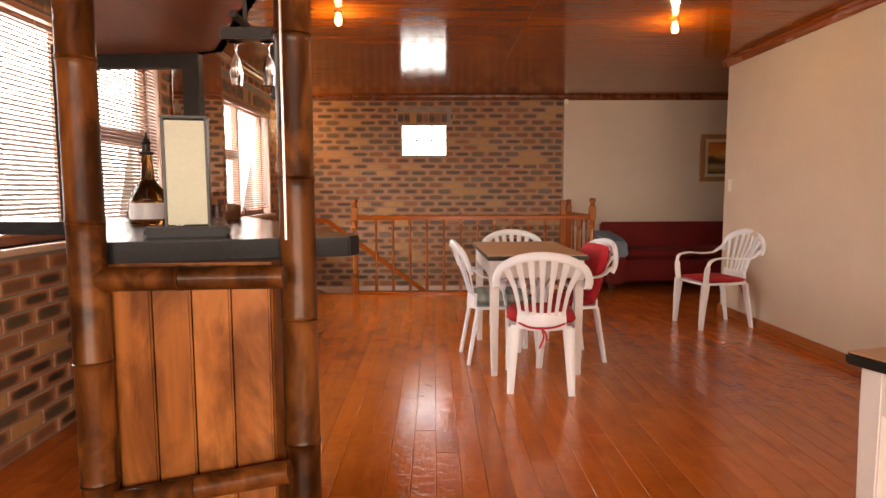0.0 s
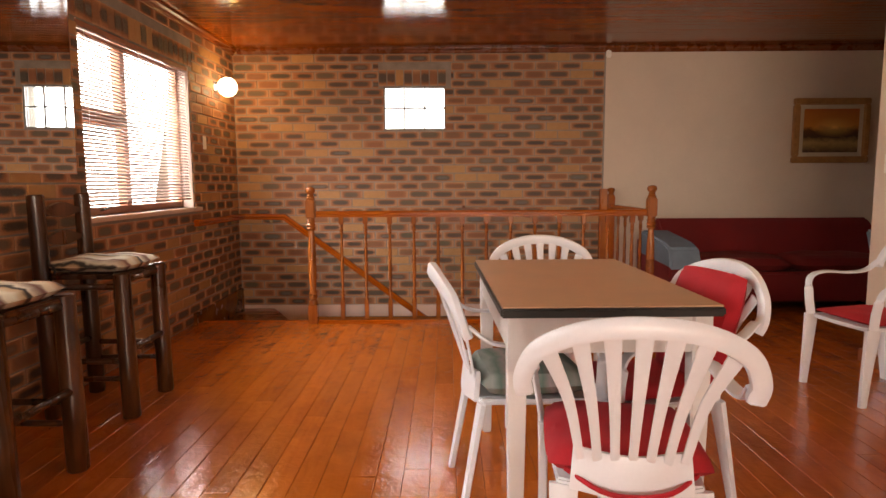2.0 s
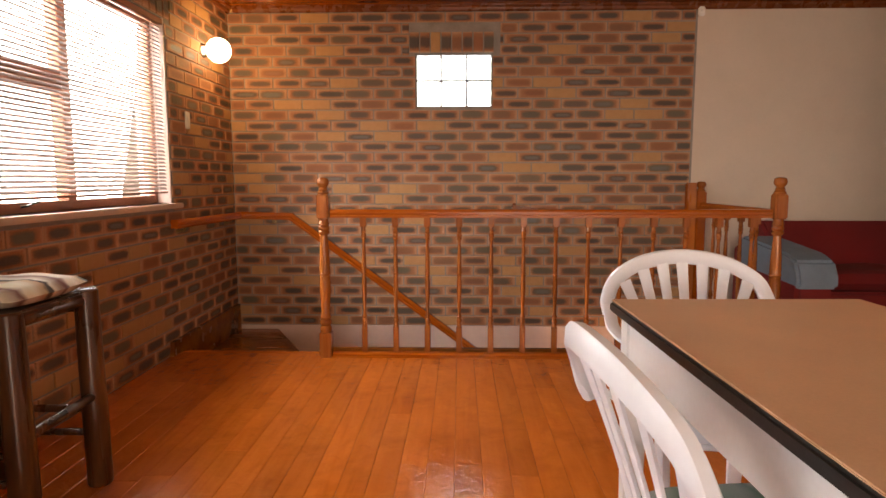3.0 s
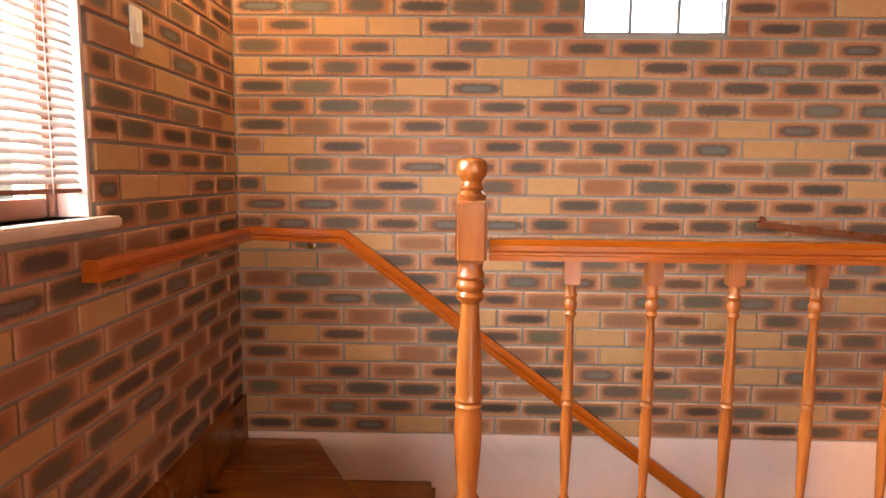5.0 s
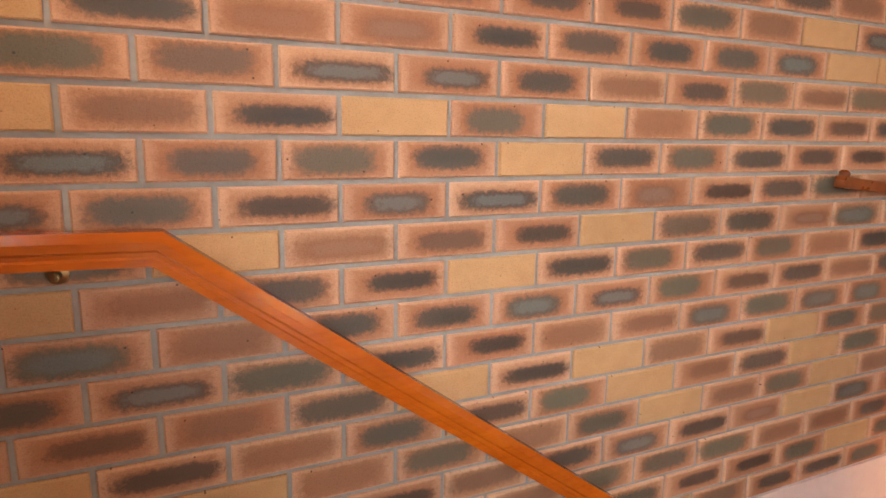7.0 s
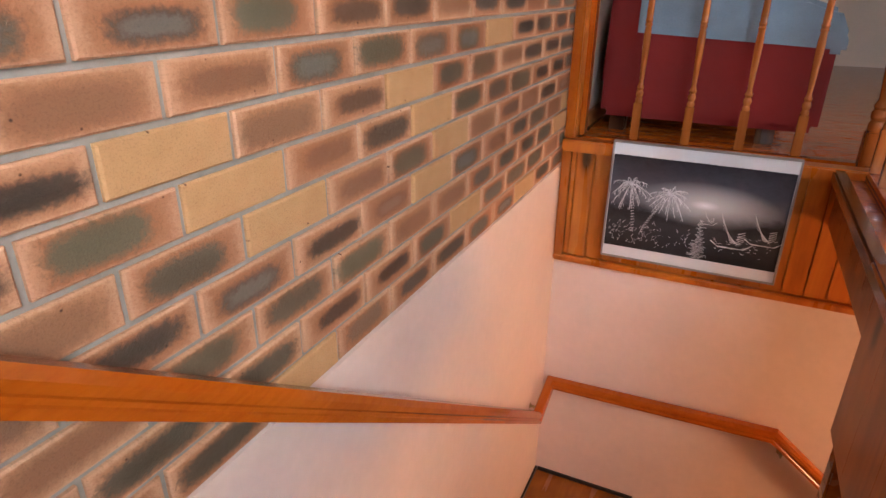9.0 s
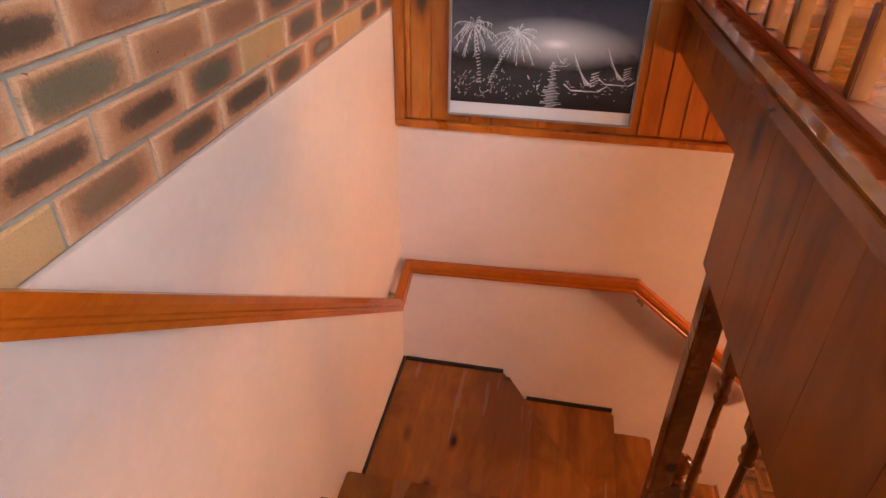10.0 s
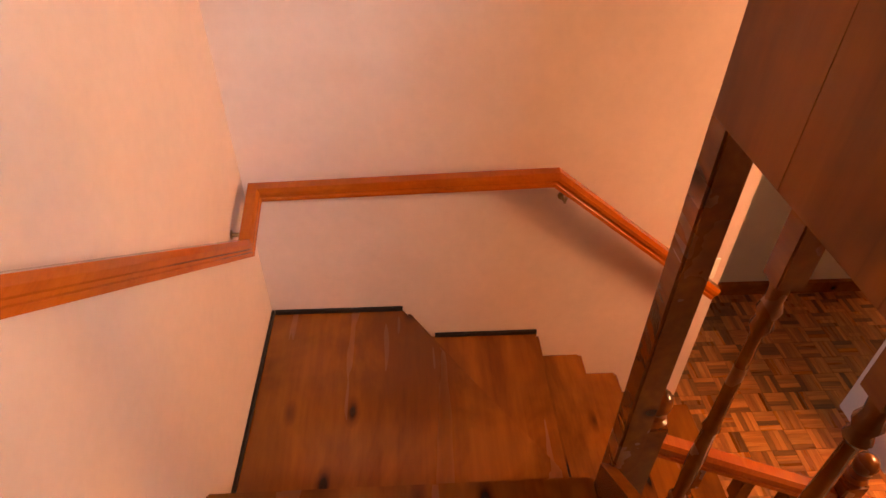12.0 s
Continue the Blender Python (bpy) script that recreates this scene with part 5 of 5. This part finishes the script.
# ---- lamps and small fittings ----
sc = thing("wall_sconce", "lit round opal glass wall lamp on the brick wall", "lamp", pose(XL, 7.66, 2.06))
bm = bmesh.new()
bmesh.ops.create_uvsphere(bm, u_segments=24, v_segments=16, radius=0.088)
bmesh.ops.translate(bm, verts=bm.verts, vec=(0.12, 0, 0))
g = part("globe", bm, GLOBE, sc, "glowing opal globe", smooth=True)
g.visible_shadow = False
part("wall_plate", lathe([(0.05, 0.0), (0.05, 0.012), (0.03, 0.03), (0.03, 0.045)], 20, pose(0, 0, 0, 0, 90, 0)), METAL, sc, smooth=True)
for x, y in ((-0.48, 4.19), (2.0, 4.41), (-0.48, 1.9), (2.0, 1.9)):
    o = thing("ceiling_spot", "small lit glass ceiling spot hanging from the boards", "lamp", pose(x, y, 0), "ceiling spots")
    part("rose", lathe([(0.03, CEIL - 0.018), (0.034, CEIL - 0.006), (0.034, CEIL)], 16), BRASS, o, smooth=True)
    g = part("bulb", lathe([(0.004, CEIL - 0.10), (0.02, CEIL - 0.09), (0.026, CEIL - 0.06), (0.016, CEIL - 0.03), (0.014, CEIL - 0.017)], 16), LAMPG, o, "glowing warm bulb", smooth=True)
    g.visible_shadow = False


def wall_switch(m, label):
    s = thing("light_switch", label, "switch", m, "light switches")
    part("plate", box(-0.036, 0.036, -0.009, 0, -0.058, 0.058, 0.004), SWITCH, s)
    part("rocker", box(-0.010, 0.010, -0.014, -0.009, -0.022, 0.022, 0.002), SWITCH, s)
    return s


wall_switch(pose(XL, 7.35, 1.535, 0, 0, 90), "white light switch on the brick wall beside the window")
wall_switch(pose(RX, 5.70, 1.28, 0, 0, -90), "white light switch at the end of the cream wall")
wall_switch(pose(XF, 6.32, -1.75, 0, 0, -90), "white light switch on the peach stair end wall")
se = thing("alarm_sensor", "small white alarm sensor high on the corner of the brick wall", "sensor", pose(XF + 0.04, W - 0.002, 2.44))
part("case", box(-0.025, 0.025, -0.035, -0.003, -0.04, 0.03, 0.008), SWITCH, se, smooth=True)
part("lens", lathe([(0.014, 0), (0.016, 0.006), (0.008, 0.014)], 12, pose(0, -0.035, 0.0, 90, 0, 0)), SWITCH, se, smooth=True)

# ---- boards, bricks and parquet pieces ----


def board_mesh(L, wd, material, c=0.0016):
    """A board from the origin along +y, its top at z = 0, with worn edges."""
    bm = bmesh.new()
    outer = [(0, 0), (wd, 0), (wd, L), (0, L)]
    inner = [(c, c), (wd - c, c), (wd - c, L - c), (c, L - c)]
    a = [bm.verts.new((x, y, -0.012)) for x, y in outer]
    b = [bm.verts.new((x, y, -c)) for x, y in outer]
    t = [bm.verts.new((x, y, 0)) for x, y in inner]
    bm.faces.new(t)
    for i in range(4):
        j = (i + 1) % 4
        bm.faces.new((a[i], a[j], b[j], b[i])), bm.faces.new((b[i], b[j], t[j], t[i]))
    return bm


floor = structure("floor", box(XL, 6.2, -3.45, FY - 0.002, -0.014, -0.0115), DARKP, "glossy orange varnished pine board floor")
BW = 0.1085
rb = random.Random(21)
rest = bmesh.new()
cache, made = {}, 0
x, col = XL + 0.004, 0
while x < 6.2:
    y1lim = FY - 0.022 if x < XF + 0.06 else W - 0.03
    y = -3.45 + rb.uniform(-1.6, 0)
    while y < y1lim:
        L = rb.choice((1.8, 2.1, 2.4, 2.7, 3.0))
        y0, y1 = max(y, -3.45), min(y + L, y1lim)
        if y1 - y0 > 0.02:
            near = made < 295 and -0.6 < (y0 + y1) / 2 and y1 > 0.2 and x < 3.1
            if near:
                key = round(y1 - y0, 2)
                if key not in cache:
                    cache[key] = mesh("board", board_mesh(key - 0.0008, BW - 0.0008, FLOOR), FLOOR)
                o = new("board", cache[key])
                o.parent, o.location = floor, (x, y0, rb.uniform(-0.0004, 0.0004))
                made += 1
            else:
                join(rest, board_mesh(y1 - y0 - 0.0008, BW - 0.0008, FLOOR), pose(x, y0, 0))
        y += L
    x += BW
part("board_far", rest, FLOOR, floor, kind="stuff")


def brick_bm(L, h, depth=0.012, c=0.0035, uvlen=0.2225):
    """A face brick from the origin: length along +x, height along +z, its face at y = 0 looking to -y."""
    bm = bmesh.new()
    uv = bm.loops.layers.uv.new("UVMap")
    o = [(0, 0), (L, 0), (L, h), (0, h)]
    i_ = [(c, c), (L - c, c), (L - c, h - c), (c, h - c)]
    back = [bm.verts.new((x, depth, z)) for x, z in o]
    mid = [bm.verts.new((x, c * 0.9, z)) for x, z in o]
    face = [bm.verts.new((x, 0, z)) for x, z in i_]
    fs = [bm.faces.new(face)]
    for i in range(4):
        j = (i + 1) % 4
        fs += [bm.faces.new((mid[i], mid[j], face[j], face[i])), bm.faces.new((back[i], back[j], mid[j], mid[i]))]
    for f in fs:
        for lp in f.loops:
            lp[uv].uv = ((lp.vert.co.x - L / 2) / max(L, 0.13), (lp.vert.co.z - h / 2) / h)
    return bm


def join_uv(bm, tmp, m):
    uv, uv2 = bm.loops.layers.uv.verify(), tmp.loops.layers.uv.verify()
    tmp.verts.index_update()
    made_v = [bm.verts.new(m @ v.co) for v in tmp.verts]
    for f in tmp.faces:
        g = bm.faces.new([made_v[v.index] for v in f.verts])
        for a, b in zip(f.loops, g.loops):
            b[uv].uv = a[uv2].uv
    tmp.free()


def lay(wall, place, u0, u1, z0, rows, holes, near, seed, start=0.0):
    """Courses of bricks; place(u, z) gives the pose of a brick's lower left corner."""
    rr = random.Random(seed)
    bmr = bmesh.new()
    bmr.loops.layers.uv.new("UVMap")
    store, n = {}, 0
    for k in range(rows):
        z = z0 + k * BH + 0.005
        h = min(BH - 0.0105, CEIL + 0.02 - z)
        if h < 0.02:
            break
        u = u0 + start - (BP / 2 if k % 2 else 0)
        while u < u1:
            a, b = max(u, u0), min(u + BP - 0.0105, u1)
            spans = [(a, b)]
            for h0, h1, hz0, hz1 in holes:
                if z + h > hz0 + 0.01 and z < hz1 - 0.01:
                    spans = [s for p in spans for s in ((p[0], min(p[1], h0)), (max(p[0], h1), p[1])) if s[1] - s[0] > 0.012]
            for a, b in spans:
                L = round(b - a, 3)
                m = place(a, z, rr.uniform(-0.0012, 0.0012))
                if L > 0.2 and n < 299 and near(a, z):
                    if "b" not in store:
                        store["b"] = mesh("brick", brick_bm(BP - 0.0105, BH - 0.0105), BRICK)
                    o = new("brick", store["b"])
                    o.parent, o.matrix_basis = wall, m
                    n += 1
                elif b - a > 0.012:
                    join_uv(bmr, brick_bm(b - a, h), m)
            u += BP
    return bmr


back_place = lambda u, z, j: pose(u, W + j - 0.003, z)
left_place = lambda u, z, j: pose(XL - j + 0.003, u, z, 0, 0, 90)


def soldiers(bmr, place, u0, u1, z0, h=0.155):
    u = u0
    while u < u1:
        tmp = brick_bm(0.0745, h)
        join_uv(bmr, tmp, place(u, z0, 0.0))
        u += 0.085


SG = (GB[0] - 0.05, GB[1] + 0.06, GB[3] + 0.004, GB[3] + 0.17)
bmr = lay(wall_back, back_place, XL + 0.003, XF + 0.004, ZB, 31, [(GB[0], GB[1], GB[2], GB[3]), SG], lambda a, z: z < 1.35 and a < 1.4, 5, 0.006)
soldiers(bmr, back_place, SG[0] + 0.006, SG[1] - 0.07, SG[2] + 0.003)
part("brick_rest", bmr, BRICK, wall_back, kind="stuff")
holes = [WA, WB, (WA[0] - 0.08, WA[1] + 0.08, WA[3], WA[3] + 0.17), (WB[0] - 0.08, WB[1] + 0.08, WB[3], WB[3] + 0.17)]
bml = lay(wall_left, left_place, -3.4, W - 0.004, ZB, 31, holes, lambda a, z: a > 5.2, 6, 0.05)
for w in (WA, WB):
    soldiers(bml, left_place, w[0] - 0.074, w[1] + 0.0, w[3] + 0.006)
part("brick_rest", bml, BRICK, wall_left, kind="stuff")

# panelling boards
for i in range(8):
    a = -0.86 + i * 0.2275
    part("board", box(a + 0.0002, min(a + 0.2273, 0.959), 7.0585, 7.0685, -0.515, -0.02, 0.0009), DARKP, boards)
for i in range(7):
    a = 0.962 + i * 0.14
    part("board", box(a, min(a + 0.138, XF - 0.052), 7.0585, 7.0685, -0.12, -0.02, 0.002), DARKP, boards)
y = 6.32
i = 0
while y < W - 0.06:
    part("board", box(XF - 0.022, XF - 0.0125, y + 0.002, min(y + 0.083, W - 0.052), -0.533, -0.021, 0.003), PINE, end)
    y += 0.085
    i += 1

# basket-weave parquet of the lower room
pq = bmesh.new()
rq = random.Random(5)
lower = structure("lower_parquet", box(0.3, 2.85, 2.4, 6.38, LZ - 0.012, LZ - 0.009), PARQ, "basket-weave parquet floor of the lower room")
spots = []
for ix in range(22):
    for iy in range(34):
        for k in range(4):
            cx, cy = 0.3 + ix * 0.117, 2.4 + iy * 0.117
            turned = (ix + iy) % 2 == 0
            spots.append((cx, cy + k * 0.029, 0) if turned else (cx + (k + 1) * 0.029, cy, 90))
spots.sort(key=lambda p: math.hypot(p[0] - 2.06, p[1] - 5.38))
finger = mesh("parquet_finger", box(0.0006, 0.1154, 0.0006, 0.0284, -0.01, 0), PARQ)
for i, (x, y, turn) in enumerate(spots):
    z = LZ + rq.uniform(-0.0004, 0.0004)
    if i < 290:
        o = new("parquet_finger", finger)
        o.parent, o.matrix_basis = lower, pose(x, y, z, 0, 0, turn)
    else:
        add_box(pq, 0.0006, 0.1154, 0.0006, 0.0284, -0.01, 0, 0, pose(x, y, z, 0, 0, turn))
part("parquet_rest", pq, PARQ, lower, kind="stuff")
